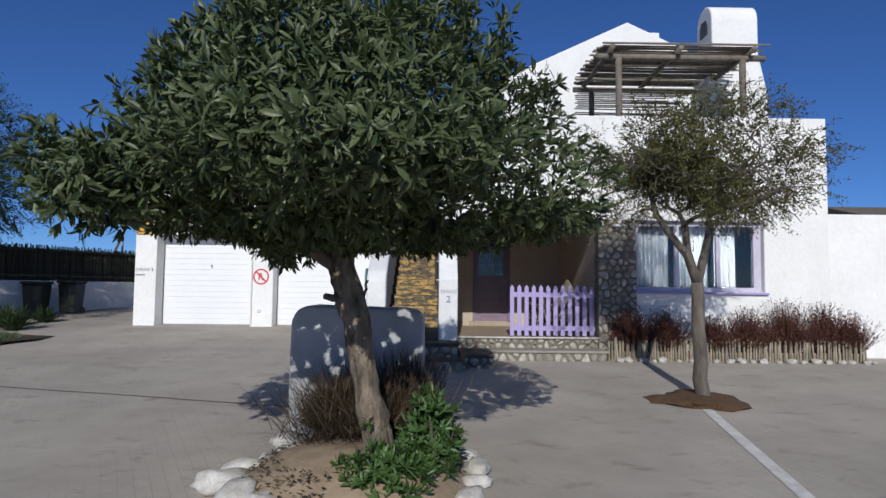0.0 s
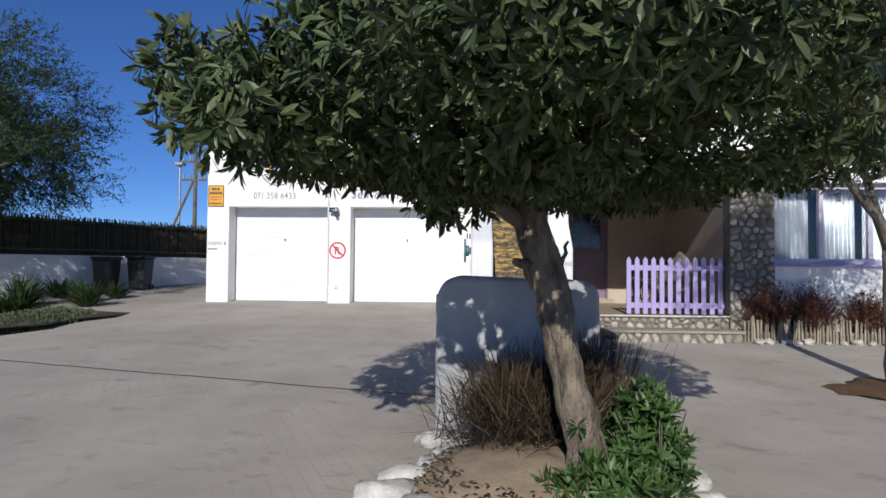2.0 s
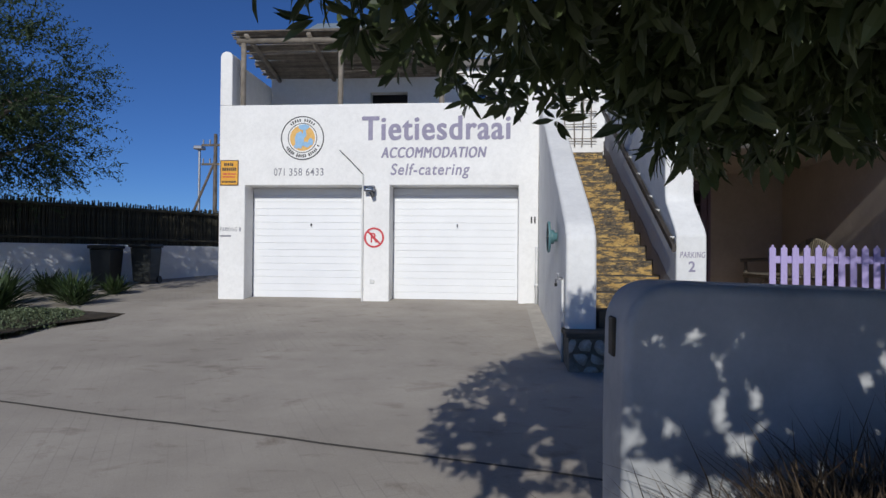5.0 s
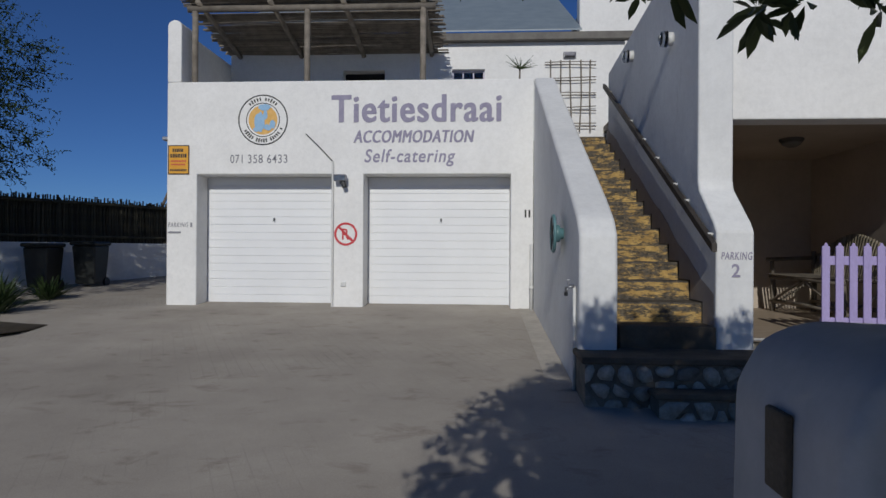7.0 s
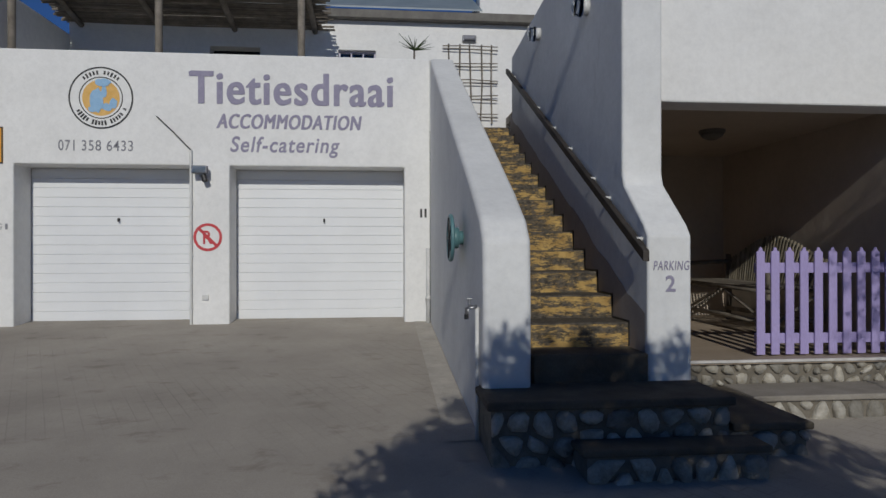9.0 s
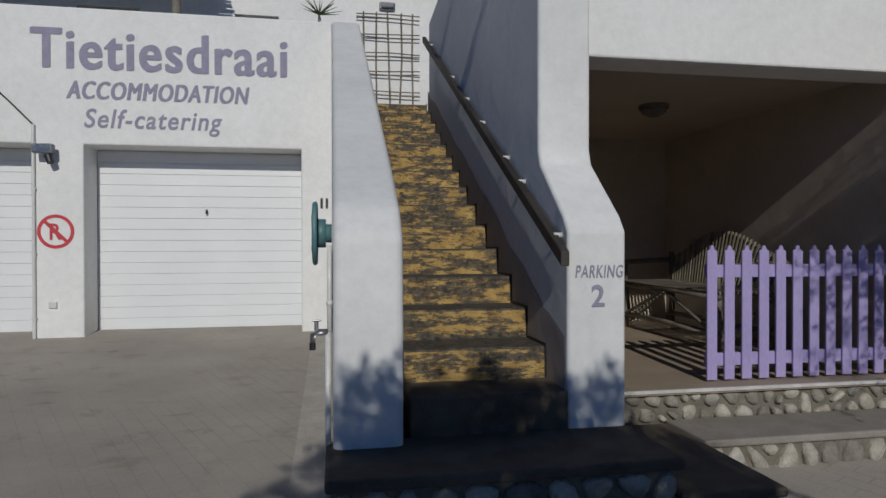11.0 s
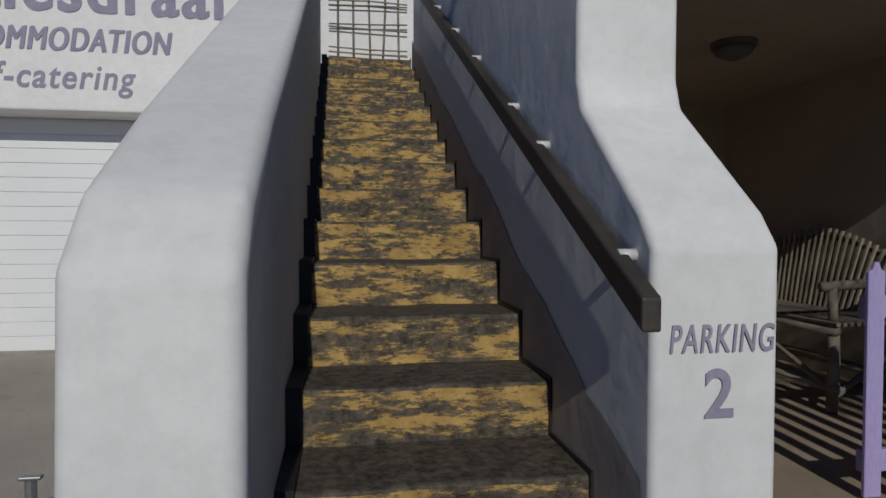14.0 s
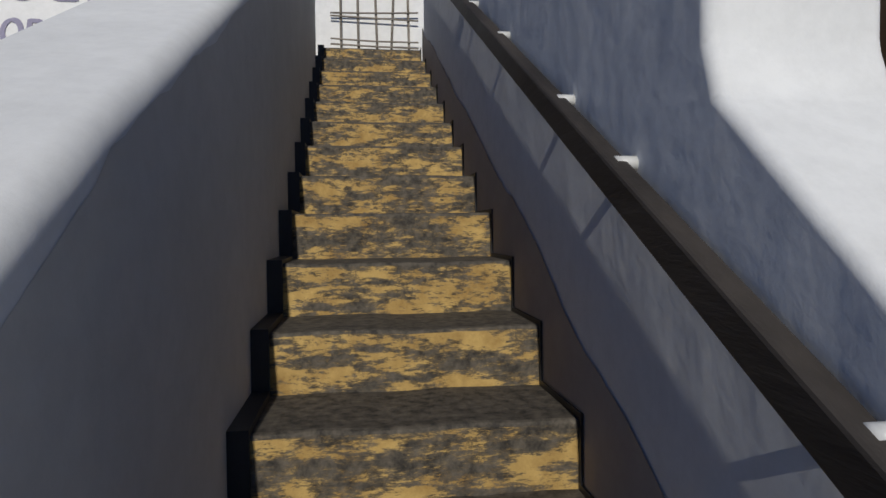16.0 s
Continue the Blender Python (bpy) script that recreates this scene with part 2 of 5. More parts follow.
SHRUB = leaf_mat("russet_shrub_twig", (0.05, 0.018, 0.012), (0.15, 0.055, 0.035), 0.7, 0.1)
DRYTWIG = leaf_mat("dry_brown_grass", (0.025, 0.017, 0.011), (0.12, 0.08, 0.045), 0.8, 0.05)
PALEGREEN = leaf_mat("pale_grey_green_leaf", (0.1, 0.13, 0.07), (0.22, 0.27, 0.15), 0.6, 0.2)
SAND = mat("sandy_soil", (0.27, 0.2, 0.13), (0.4, 0.31, 0.21), 6, 0.95, 120, 0.8, 0.01)
MULCH = mat("brown_bark_mulch", (0.09, 0.045, 0.018), (0.2, 0.11, 0.045), 14, 0.95, 70, 1.0, 0.03)
SOIL = mat("dark_garden_soil", (0.05, 0.04, 0.028), (0.1, 0.08, 0.055), 8, 0.95, 70, 0.8, 0.02)
LINE = mat("worn_white_line_paint", (0.5, 0.48, 0.45), (0.72, 0.7, 0.67), 9, 0.8, 90, 0.3, 0.002)
JOINT = mat("dark_expansion_joint", (0.05, 0.046, 0.04), (0.09, 0.08, 0.07), 9, 0.95, 90, 0.3, 0.002)
FRAME = mat("white_window_frame_paint", (0.5, 0.47, 0.58), (0.58, 0.55, 0.66), 6, 0.5, 60, 0.1, 0.001)
CURTAIN = mat("white_curtain", (0.5, 0.52, 0.56), (0.72, 0.74, 0.78), 4, 0.9, 70, 0.2, 0.002, stretch=(5, 1, 0.2))
# near-black colour gives the added inner walls the darkness of unlit rooms
DARKROOM = mat("unlit_room_backdrop", (0.03, 0.03, 0.035), (0.05, 0.05, 0.055), 3, 0.9, 40, 0.1, 0.001)
GLASS = glass_mat("window_glass", (0.9, 0.95, 0.97), 0.01)
ROOF = mat("blue_grey_roof_sheet", (0.19, 0.24, 0.28), (0.26, 0.31, 0.35), 3, 0.5, 40, 0.1, 0.002)
EAVE = mat("grey_eave_board", (0.13, 0.12, 0.11), (0.2, 0.19, 0.17), 5, 0.8, 50, 0.2, 0.002)
TEAL = mat("teal_painted_metal", (0.09, 0.2, 0.22), (0.14, 0.27, 0.29), 8, 0.45, 60, 0.1, 0.001)
PVC = mat("white_pvc", (0.62, 0.62, 0.61), (0.72, 0.72, 0.7), 8, 0.4, 60, 0.05, 0.001)
STEEL = mat("grey_galvanised_steel", (0.3, 0.3, 0.31), (0.45, 0.45, 0.46), 10, 0.4, 60, 0.1, 0.001, metal=0.8)
BIN = mat("black_bin_plastic", (0.012, 0.014, 0.013), (0.025, 0.028, 0.026), 6, 0.45, 60, 0.1, 0.001)
TILE = mat("tan_porch_screed", (0.33, 0.26, 0.19), (0.42, 0.34, 0.26), 4, 0.7, 80, 0.2, 0.002)
FARROOF = mat("brown_thatch_roof", (0.12, 0.1, 0.075), (0.19, 0.16, 0.12), 4, 0.9, 40, 0.4, 0.01)


# ---- building blocks ----
def finish(name, bm, material, smooth=False):
    me = bpy.data.meshes.new(name)
    bmesh.ops.recalc_face_normals(bm, faces=bm.faces[:])
    bm.to_mesh(me)
    bm.free()
    for p in me.polygons:
        p.use_smooth = smooth
    me.materials.append(material)
    return new(name, me)


def attach(ob, parent):
    up = parent.matrix_basis.copy()
    if parent.parent:
        up = parent.parent.matrix_basis @ parent.matrix_parent_inverse @ up
    ob.parent = parent
    ob.matrix_parent_inverse = up.inverted()
    return ob


def part(name, bm, material, parent, label="", smooth=False):
    return tagged(attach(finish(name, bm, material, smooth), parent), label)


def thing(name, x, y, z, label, category, group="", kind=""):
    ob = new(name)
    ob.matrix_basis = Matrix.Translation((x, y, z))
    ob.empty_display_size = 0.1
    return tagged(ob, label, category, group, kind)


def soften(ob):
    """Even shading over rounded plaster edges."""
    md = ob.modifiers.new("even", "WEIGHTED_NORMAL")
    md.weight = 80
    return ob


def structure(name, bm, material, label, category="wall", smooth=False):
    return tagged(finish(name, bm, material, smooth), label, category, "", "structure")


def box(x0, x1, y0, y1, z0, z1, bevel=0.0, bm=None, seg=2):
    own = bm is None
    bm = bm or bmesh.new()
    g = bmesh.ops.create_cube(bm, size=1.0)["verts"]
    for v in g:
        v.co = Vector((x0 + (v.co.x + 0.5) * (x1 - x0), y0 + (v.co.y + 0.5) * (y1 - y0), z0 + (v.co.z + 0.5) * (z1 - z0)))
    if bevel:
        es = list({e for v in g for e in v.link_edges})
        bmesh.ops.bevel(bm, geom=es, offset=bevel, segments=seg, affect="EDGES", profile=0.5, clamp_overlap=True)
    return bm


def tube(points, radii, sides=8, bm=None, cap=True):
    """A tapered tube along points."""
    bm = bm or bmesh.new()
    pts = [Vector(p) for p in points]
    rings = []
    ref = Vector((0.31, 0.17, 0.93))
    for i, p in enumerate(pts):
        d = (pts[min(i + 1, len(pts) - 1)] - pts[max(i - 1, 0)]).normalized()
        if abs(d.dot(ref)) > 0.95:
            ref = Vector((0.9, 0.3, 0.1))
        a = d.cross(ref).normalized()
        b = d.cross(a)
        r = radii[i] if isinstance(radii, (list, tuple)) else radii
        rings.append([bm.verts.new(p + (a * math.cos(2 * math.pi * k / sides) + b * math.sin(2 * math.pi * k / sides)) * r) for k in range(sides)])
    for q, w in zip(rings, rings[1:]):
        for k in range(sides):
            bm.faces.new((q[k], q[(k + 1) % sides], w[(k + 1) % sides], w[k]))
    if cap:
        bm.faces.new(rings[0])
        bm.faces.new(rings[-1][::-1])
    return bm


def profile_x(poly, x0, x1, bevel=0.0, seg=3):
    """A prism of a (y, z) outline between two x."""
    bm = bmesh.new()
    a = [bm.verts.new((x0, y, z)) for y, z in poly]
    b = [bm.verts.new((x1, y, z)) for y, z in poly]
    n = len(poly)
    for k in range(n):
        bm.faces.new((a[k], a[(k + 1) % n], b[(k + 1) % n], b[k]))
    bm.faces.new(a)
    bm.faces.new(b[::-1])
    bmesh.ops.recalc_face_normals(bm, faces=bm.faces[:])
    if bevel:
        es = [e for e in bm.edges if e.calc_face_angle(0) > 0.2]
        bmesh.ops.bevel(bm, geom=es, offset=bevel, segments=seg, affect="EDGES", profile=0.5, clamp_overlap=True)
    return bm


def profile_y(poly, y0, y1, bevel=0.0, seg=3):
    """A prism of an (x, z) outline between two y."""
    bm = bmesh.new()
    a = [bm.verts.new((x, y0, z)) for x, z in poly]
    b = [bm.verts.new((x, y1, z)) for x, z in poly]
    n = len(poly)
    for k in range(n):
        bm.faces.new((a[k], a[(k + 1) % n], b[(k + 1) % n], b[k]))
    bm.faces.new(a)
    bm.faces.new(b[::-1])
    bmesh.ops.recalc_face_normals(bm, faces=bm.faces[:])
    if bevel:
        es = [e for e in bm.edges if e.calc_face_angle(0) > 0.2]
        bmesh.ops.bevel(bm, geom=es, offset=bevel, segments=seg, affect="EDGES", profile=0.5, clamp_overlap=True)
    return bm


def grid_wall(xs, zs, solid, y0, y1, bevel=0.02):
    """A wall along x made of cells; solid(i, j) says which are filled. Only its outer skin is built."""
    bm = bmesh.new()
    vs = {}

    def v(i, j, k):
        if (i, j, k) not in vs:
            vs[i, j, k] = bm.verts.new((xs[i], (y0, y1)[k], zs[j]))
        return vs[i, j, k]
    nx, nz = len(xs) - 1, len(zs) - 1
    full = {(i, j) for i in range(nx) for j in range(nz) if solid(i, j)}
    for i, j in full:
        for k in (0, 1):
            bm.faces.new((v(i, j, k), v(i + 1, j, k), v(i + 1, j + 1, k), v(i, j + 1, k)))
        for (di, dj), (p, q) in {(-1, 0): ((0, 0), (0, 1)), (1, 0): ((1, 0), (1, 1)), (0, -1): ((0, 0), (1, 0)), (0, 1): ((0, 1), (1, 1))}.items():
            if (i + di, j + dj) not in full:
                bm.faces.new((v(i + p[0], j + p[1], 0), v(i + q[0], j + q[1], 0), v(i + q[0], j + q[1], 1), v(i + p[0], j + p[1], 1)))
    bmesh.ops.recalc_face_normals(bm, faces=bm.faces[:])
    bmesh.ops.dissolve_limit(bm, angle_limit=0.01, verts=bm.verts[:], edges=bm.edges[:])
    if bevel:
        es = [e for e in bm.edges if e.calc_face_angle(0) > 0.5]
        bmesh.ops.bevel(bm, geom=es, offset=bevel, segments=2, affect="EDGES", profile=0.5, clamp_overlap=True)
    return bm


def disc(x, y, z, r0, r1, thick, sides=48):
    """A flat ring (or disc, r0 = 0) standing on a wall that faces -y."""
    bm = bmesh.new()
    ang = [2 * math.pi * k / sides for k in range(sides)]
    rim = lambda r, yy: [bm.verts.new((x + r * math.cos(a), yy, z + r * math.sin(a))) for a in ang]
    o0, o1 = rim(r1, y), rim(r1, y - thick)
    if r0:
        i0, i1 = rim(r0, y), rim(r0, y - thick)
    for k in range(sides):
        q = (k + 1) % sides
        bm.faces.new((o0[k], o0[q], o1[q], o1[k]))
        if r0:
            bm.faces.new((i0[k], i0[q], i1[q], i1[k]))
            bm.faces.new((o1[k], o1[q], i1[q], i1[k]))
    if not r0:
        bm.faces.new(o1)
    return bm


def lettering(name, body, x0, x1, y, z0, height, material, parent=None, shear=0.0, label="", fat=0.0, bold=0.0):
    """Painted words on a wall that faces -y, from x0 to x1; height: of a capital."""
    cu = bpy.data.curves.new(name, "FONT")
    cu.body, cu.size, cu.shear, cu.offset = body, 1.0, shear, fat
    cu.extrude = 0.001
    cu.space_character = 1.12
    tmp = bpy.data.objects.new(name, cu)
    scene.collection.objects.link(tmp)
    me = bpy.data.meshes.new_from_object(tmp.evaluated_get(bpy.context.evaluated_depsgraph_get()))
    bpy.data.objects.remove(tmp)
    bpy.data.curves.remove(cu)
    xs = [v.co.x for v in me.vertices]
    a, b = min(xs), max(xs)
    for v in me.vertices:
        v.co = Vector((x0 + (v.co.x - a) / (b - a) * (x1 - x0), y - 0.004 - v.co.z, z0 + v.co.y / 0.69 * height))
    if bold:
        # thicker strokes: two more coats, a hair apart
        bm = bmesh.new()
        bm.from_mesh(me)
        base = bm.verts[:] + bm.edges[:] + bm.faces[:]
        for k, sx in ((1, -bold), (2, bold)):
            got = bmesh.ops.duplicate(bm, geom=base)["geom"]
            bmesh.ops.translate(bm, verts=[g for g in got if isinstance(g, bmesh.types.BMVert)], vec=(sx, -0.0012 * k, 0.3 * sx))
        bm.to_mesh(me)
        bm.free()
    me.materials.clear()
    me.materials.append(material)
    ob = new(name, me)
    if parent:
        return tagged(attach(ob, parent), label)
    return tagged(ob, label, "lettering")


def stone_cells(w, h, size, rnd):
    """Irregular convex cells that fill a w x h rectangle, each shrunk from its joints."""
    nx, nz = max(1, round(w / size)), max(1, round(h / (size * 0.85)))
    seeds = [((i + 0.5 + rnd.uniform(-0.42, 0.42) + (0.3 if j % 2 else -0.1)) * w / nx, (j + 0.5 + rnd.uniform(-0.4, 0.4)) * h / nz) for i in range(nx) for j in range(nz)]
    for sx, sz in seeds:
        poly = [(0, 0), (w, 0), (w, h), (0, h)]
        for ox, oz in seeds:
            if (ox, oz) == (sx, sz) or abs(ox - sx) + abs(oz - sz) > 4 * size:
                continue
            mx, mz, dx, dz = (sx + ox) / 2, (sz + oz) / 2, ox - sx, oz - sz
            ln = math.hypot(dx, dz)
            side = [((px - mx) * dx + (pz - mz) * dz) / ln + 0.015 for px, pz in poly]
            out = []
            for k in range(len(poly)):
                p, q, a, b = poly[k], poly[(k + 1) % len(poly)], side[k], side[(k + 1) % len(poly)]
                if a <= 0:
                    out.append(p)
                if a * b < 0:
                    t = a / (a - b)
                    out.append((p[0] + (q[0] - p[0]) * t, p[1] + (q[1] - p[1]) * t))
            poly = out
            if len(poly) < 3:
                break
        if len(poly) >= 3:
            yield poly


def stones_on(parent, place, w, h, size, seed, proud=0.03):
    """Rubble stones set in a mortared face. place(u, v, d): the point u along, v up, d out of the face."""
    rnd = random.Random(seed)
    for poly in stone_cells(w, h, size, rnd):
        cx, cz = sum(p[0] for p in poly) / len(poly), sum(p[1] for p in poly) / len(poly)
        bm = bmesh.new()
        d = proud * rnd.uniform(0.6, 1.3)
        rings = []
        fine = []
        for k, (px, pz) in enumerate(poly):
            qx, qz = poly[(k + 1) % len(poly)]
            fine += [(px * 0.72 + qx * 0.28, pz * 0.72 + qz * 0.28), (px * 0.28 + qx * 0.72, pz * 0.28 + qz * 0.72)]
        for f, o in ((1.0, -0.005), (0.97, d * 0.55), (0.78, d)):
            rings.append([bm.verts.new(place(cx + (px - cx) * f, cz + (pz - cz) * f, o + rnd.uniform(-0.15, 0.15) * d * (f < 0.9))) for px, pz in fine])
        n = len(fine)
        for a, b in zip(rings, rings[1:]):
            for k in range(n):
                bm.faces.new((a[k], a[(k + 1) % n], b[(k + 1) % n], b[k]))
        top = bm.verts.new(place(cx, cz, d * 1.1))
        for k in range(n):
            bm.faces.new((rings[-1][k], rings[-1][(k + 1) % n], top))
        part("stone", bm, STONE, parent, smooth=True)


def rock(rnd, size, flat=0.7):
    bm = bmesh.new()
    bmesh.ops.create_icosphere(bm, subdivisions=3, radius=1.0)
    o = Vector((rnd.uniform(0, 90), rnd.uniform(0, 90), 0))
    for v in bm.verts:
        k = 1 + 0.35 * noise.noise(v.co * 1.1 + o) - 0.28 * abs(noise.noise(v.co * 1.9 + o)) + 0.2 * noise.noise(v.co * 3.6 + o) + 0.07 * noise.noise(v.co * 8.5 + o)
        v.co = v.co * k
        v.co.z *= flat
        v.co *= size
    return bm


def ground_z(y):
    """The drive climbs towards the house."""
    if y < 3:
        return 0.2
    if y < 19:
        return max(0.2, 0.02 + 0.06 * y)
    return 1.16


# ---- ground ----
def ground():
    bm = bmesh.new()
    ys = [-1500, -200, -40, -10, 0, 3, 3.6, 4.5, 6, 8, 10, 12, 14, 16, 18, 19, 25, 60, 300, 2000]
    xs = [-1500, -200, -40, -15, -8, 0, 8, 15, 40, 200, 1500]
    g = [[bm.verts.new((x, y, ground_z(y))) for x in xs] for y in ys]
    for j in range(len(ys) - 1):
        for i in range(len(xs) - 1):
            bm.faces.new((g[j][i], g[j][i + 1], g[j + 1][i + 1], g[j + 1][i]))
    structure("ground", bm, GROUND, "worn grey concrete driveway with faint brick paving", "ground")


def strip_on_ground(name, pts, width, lift, material, label, category):
    bm = bmesh.new()
    rows = []
    for k, (x, y) in enumerate(pts):
        ax, ay = pts[max(k - 1, 0)]
        bx, by = pts[min(k + 1, len(pts) - 1)]
        ln = math.hypot(bx - ax, by - ay)
        nx, ny = -(by - ay) / ln * width / 2, (bx - ax) / ln * width / 2
        rows.append([bm.verts.new((x + s * nx, y + s * ny, ground_z(y + s * ny) + lift)) for s in (1, -1)])
    for a, b in zip(rows, rows[1:]):
        bm.faces.new((a[0], a[1], b[1], b[0]))
    tagged(finish(name, bm, material), label, category, "", "structure")


ground()
rj = random.Random(4)
strip_on_ground("trim_joint", [(-9 + 0.3 * k, 8.85 - 0.07 * k + rj.uniform(-0.012, 0.012)) for k in range(26)], 0.03, 0.004, JOINT, "dark tarred joint across the driveway", "joint")
strip_on_ground("road_line", [(2.2 + 0.02 * k, 3.2 + 0.135 * k) for k in range(31)], 0.12, 0.005, LINE, "worn white painted parking line", "line")

strip_on_ground("pavement_apron", [(-1.55, 14.6 - 0.5 * k) for k in range(10)], 0.22, 0.006, APRON, "pale cement strip along the stair parapet", "pavement")

# ---- garage block ----
GX = (-7.32, -7.09, -6.82, -4.62, -4.11, -1.79, -1.436)
YG = 14.6


def garage_block():
    zs = (0.7, 3.0, 4.49)
    structure("wall_garage", grid_wall(GX, zs, lambda i, j: not (j == 0 and i in (2, 4)), YG, 15.02, 0.018), WHITE, "white plastered garage front wall with two openings")
    structure("wall_garage_side", box(-7.32, -7.09, 15.02, 19.0, 0.7, 5.36, 0.03), WHITE, "white plastered side wall of the balcony")
    # rounded end pier that rises above the balcony parapet
    pts = [(-7.32, 4.49), (-7.09, 4.49)] + [(-7.205 + 0.115 * math.cos(a), 5.4 + 0.1 * math.sin(a)) for a in [math.pi * k / 8 for k in range(9)]]
    structure("wall_pier", profile_y(pts, YG + 0.003, 15.02, 0.015, 2), WHITE, "white plastered pier with a rounded top")
    structure("wall_garage_back", box(-7.09, -1.1, 15.3, 15.4, 0.7, 3.4), DARKROOM, "backdrop wall in the garage, coloured near-black as unlit")
    structure("floor_balcony", box(-7.09, -1.45, 15.02, 16.6, 3.45, 3.6), STEPCEM, "grey screed balcony floor", "floor")
    for x0, x1 in ((GX[2], GX[3]), (GX[4], GX[5])):
        d = thing("garage_door", (x0 + x1) / 2, 15.0, 0.9, "white ribbed steel tip-up garage door, closed", "garage door", "garage doors")
        n = 16
        h = (3.0 - 0.9 - 0.03) / n
        for k in range(n):
            z = 0.9 + 0.02 + k * h
            part("panel", box(x0 + 0.002, x1 - 0.002, 15.005, 15.05, z, z + h - 0.004, 0.004), DOORWHITE, d)
        part("backing", box(x0, x1, 15.014, 15.07, 0.86, 3.0), DOORWHITE, d)
        part("bottom_seal", box(x0, x1, 15.0, 15.06, 0.87, 0.92), BLACK, d, "black rubber seal")
        xm = x0 + 0.52 * (x1 - x0)
        part("handle", tube([(xm, 15.0, 2.31), (xm, 14.97, 2.31), (xm, 14.965, 2.27)], 0.012), BLACK, d, "small black turn handle")


def logo_and_words():
    y = YG
    lettering("house_name_lettering", "Tietiesdraai", -4.62, -1.95, y, 3.83, 0.42, LETTER, label="large lilac-grey painted house name on the garage wall", fat=0.01, bold=0.012)
    lettering("accommodation_lettering", "ACCOMMODATION", -4.27, -2.37, y, 3.5, 0.19, LETTER, shear=0.2, label="lilac-grey slanted painted capitals on the garage wall", bold=0.009)
    lettering("self_catering_lettering", "Self-catering", -4.1, -2.66, y, 3.19, 0.2, LETTER, shear=0.2, label="lilac-grey slanted painted words above the garage door", fat=0.015)
    ph = thing("phone_number_lettering", -5.8, y, 3.18, "grey painted telephone number on the garage wall", "lettering")
    for body, x0, x1 in (("071", -6.27, -6.07), ("358", -5.98, -5.74), ("6433", -5.67, -5.34)):
        lettering("number_group", body, x0, x1, y, 3.18, 0.135, LETTERGREY, ph, fat=0.004)
    p = thing("parking_one_lettering", -7.1, y, 2.1, "small grey painted parking notice with an arrow", "lettering")
    lettering("word", "PARKING", -7.29, -6.96, y, 2.15, 0.075, LETTERGREY, p, shear=0.15)
    lettering("numeral", "1", -6.92, -6.89, y, 2.15, 0.075, LETTERGREY, p)
    part("arrow", profile_y([(-7.3, 2.065), (-7.24, 2.09), (-7.24, 2.08), (-7.08, 2.08), (-7.08, 2.05), (-7.24, 2.05), (-7.24, 2.04)], y - 0.006, y - 0.003), LETTERGREY, p)
    g = thing("round_wall_emblem", -5.74, y, 3.87, "round painted emblem in ochre and blue with black rings", "emblem")
    part("backing_disc", disc(-5.74, y, 3.87, 0, 0.405, 0.003), WHITE, g)
    part("outer_ring", disc(-5.74, y, 3.87, 0.385, 0.405, 0.006), BLACK, g)
    part("inner_ring", disc(-5.74, y, 3.87, 0.262, 0.275, 0.006), BLACK, g)
    part("ochre_centre", disc(-5.74, y, 3.87, 0, 0.235, 0.005), GOLD, g)
    rnd = random.Random(3)
    for x, z, r, sq in ((-5.79, 3.83, 0.085, 1.9), (-5.72, 4.07, 0.1, 0.5), (-5.66, 3.75, 0.07, 0.7), (-5.58, 3.8, 0.05, 1.3), (-5.84, 3.72, 0.06, 0.7), (-5.7, 3.95, 0.035, 2.2)):
        poly = [(x + r * math.cos(a) * (1 + rnd.uniform(-0.15, 0.15)), z + r * sq * math.sin(a) * (1 + rnd.uniform(-0.15, 0.15))) for a in [2 * math.pi * k / 14 for k in range(14)]]
        part("blue_figure", profile_y(poly, y - 0.009 - rnd.uniform(0, 0.003), y - 0.004), SKYBLUE, g)
    for k in range(31):
        a = radians(50 + k * 8.0) if k < 11 else radians(205 + (k - 11) * 6.8)
        if k % 6 == 5:
            continue
        cx, cz, up = -5.74 + 0.33 * math.cos(a), 3.87 + 0.33 * math.sin(a), rnd.uniform(0.02, 0.034)
        c, s = math.cos(a), math.sin(a)
        poly = [(cx + u * c - w * s, cz + u * s + w * c) for u, w in ((-up, -0.012), (up, -0.012), (up, 0.012), (-up, 0.012))]
        part("letter_bar", profile_y(poly, y - 0.007, y - 0.003), BLACK, g)
    n = thing("no_parking_sign", -4.39, y, 2.05, "red painted no-parking ring with a barred letter", "sign")
    part("ring", disc(-4.39, y, 2.05, 0.15, 0.185, 0.005), RED, n)
    part("bar", profile_y([(-4.517, 2.152), (-4.492, 2.177), (-4.263, 1.948), (-4.288, 1.923)], y - 0.004, y - 0.001), RED, n)
    lettering("letter", "R", -4.45, -4.33, y - 0.002, 1.965, 0.17, RED, n, fat=0.015)
    a = thing("alarm_sign", -7.12, y, 3.24, "amber alarm company sign with dark unreadable lines", "sign")
    part("plate", box(-7.295, -6.945, y - 0.012, y - 0.001, 3.0, 3.47, 0.003), YELLOW, a)
    part("border", grid_wall((-7.295, -7.28, -6.96, -6.945), (3.0, 3.015, 3.455, 3.47), lambda i, j: not (i == 1 and j == 1), y - 0.014, y - 0.0125, 0), BLACK, a)
    for z, h, w in ((3.36, 0.055, 0.2), (3.27, 0.06, 0.27), (3.2, 0.025, 0.25), (3.145, 0.025, 0.24), (3.05, 0.035, 0.28)):
        x = -7.12 - w / 2
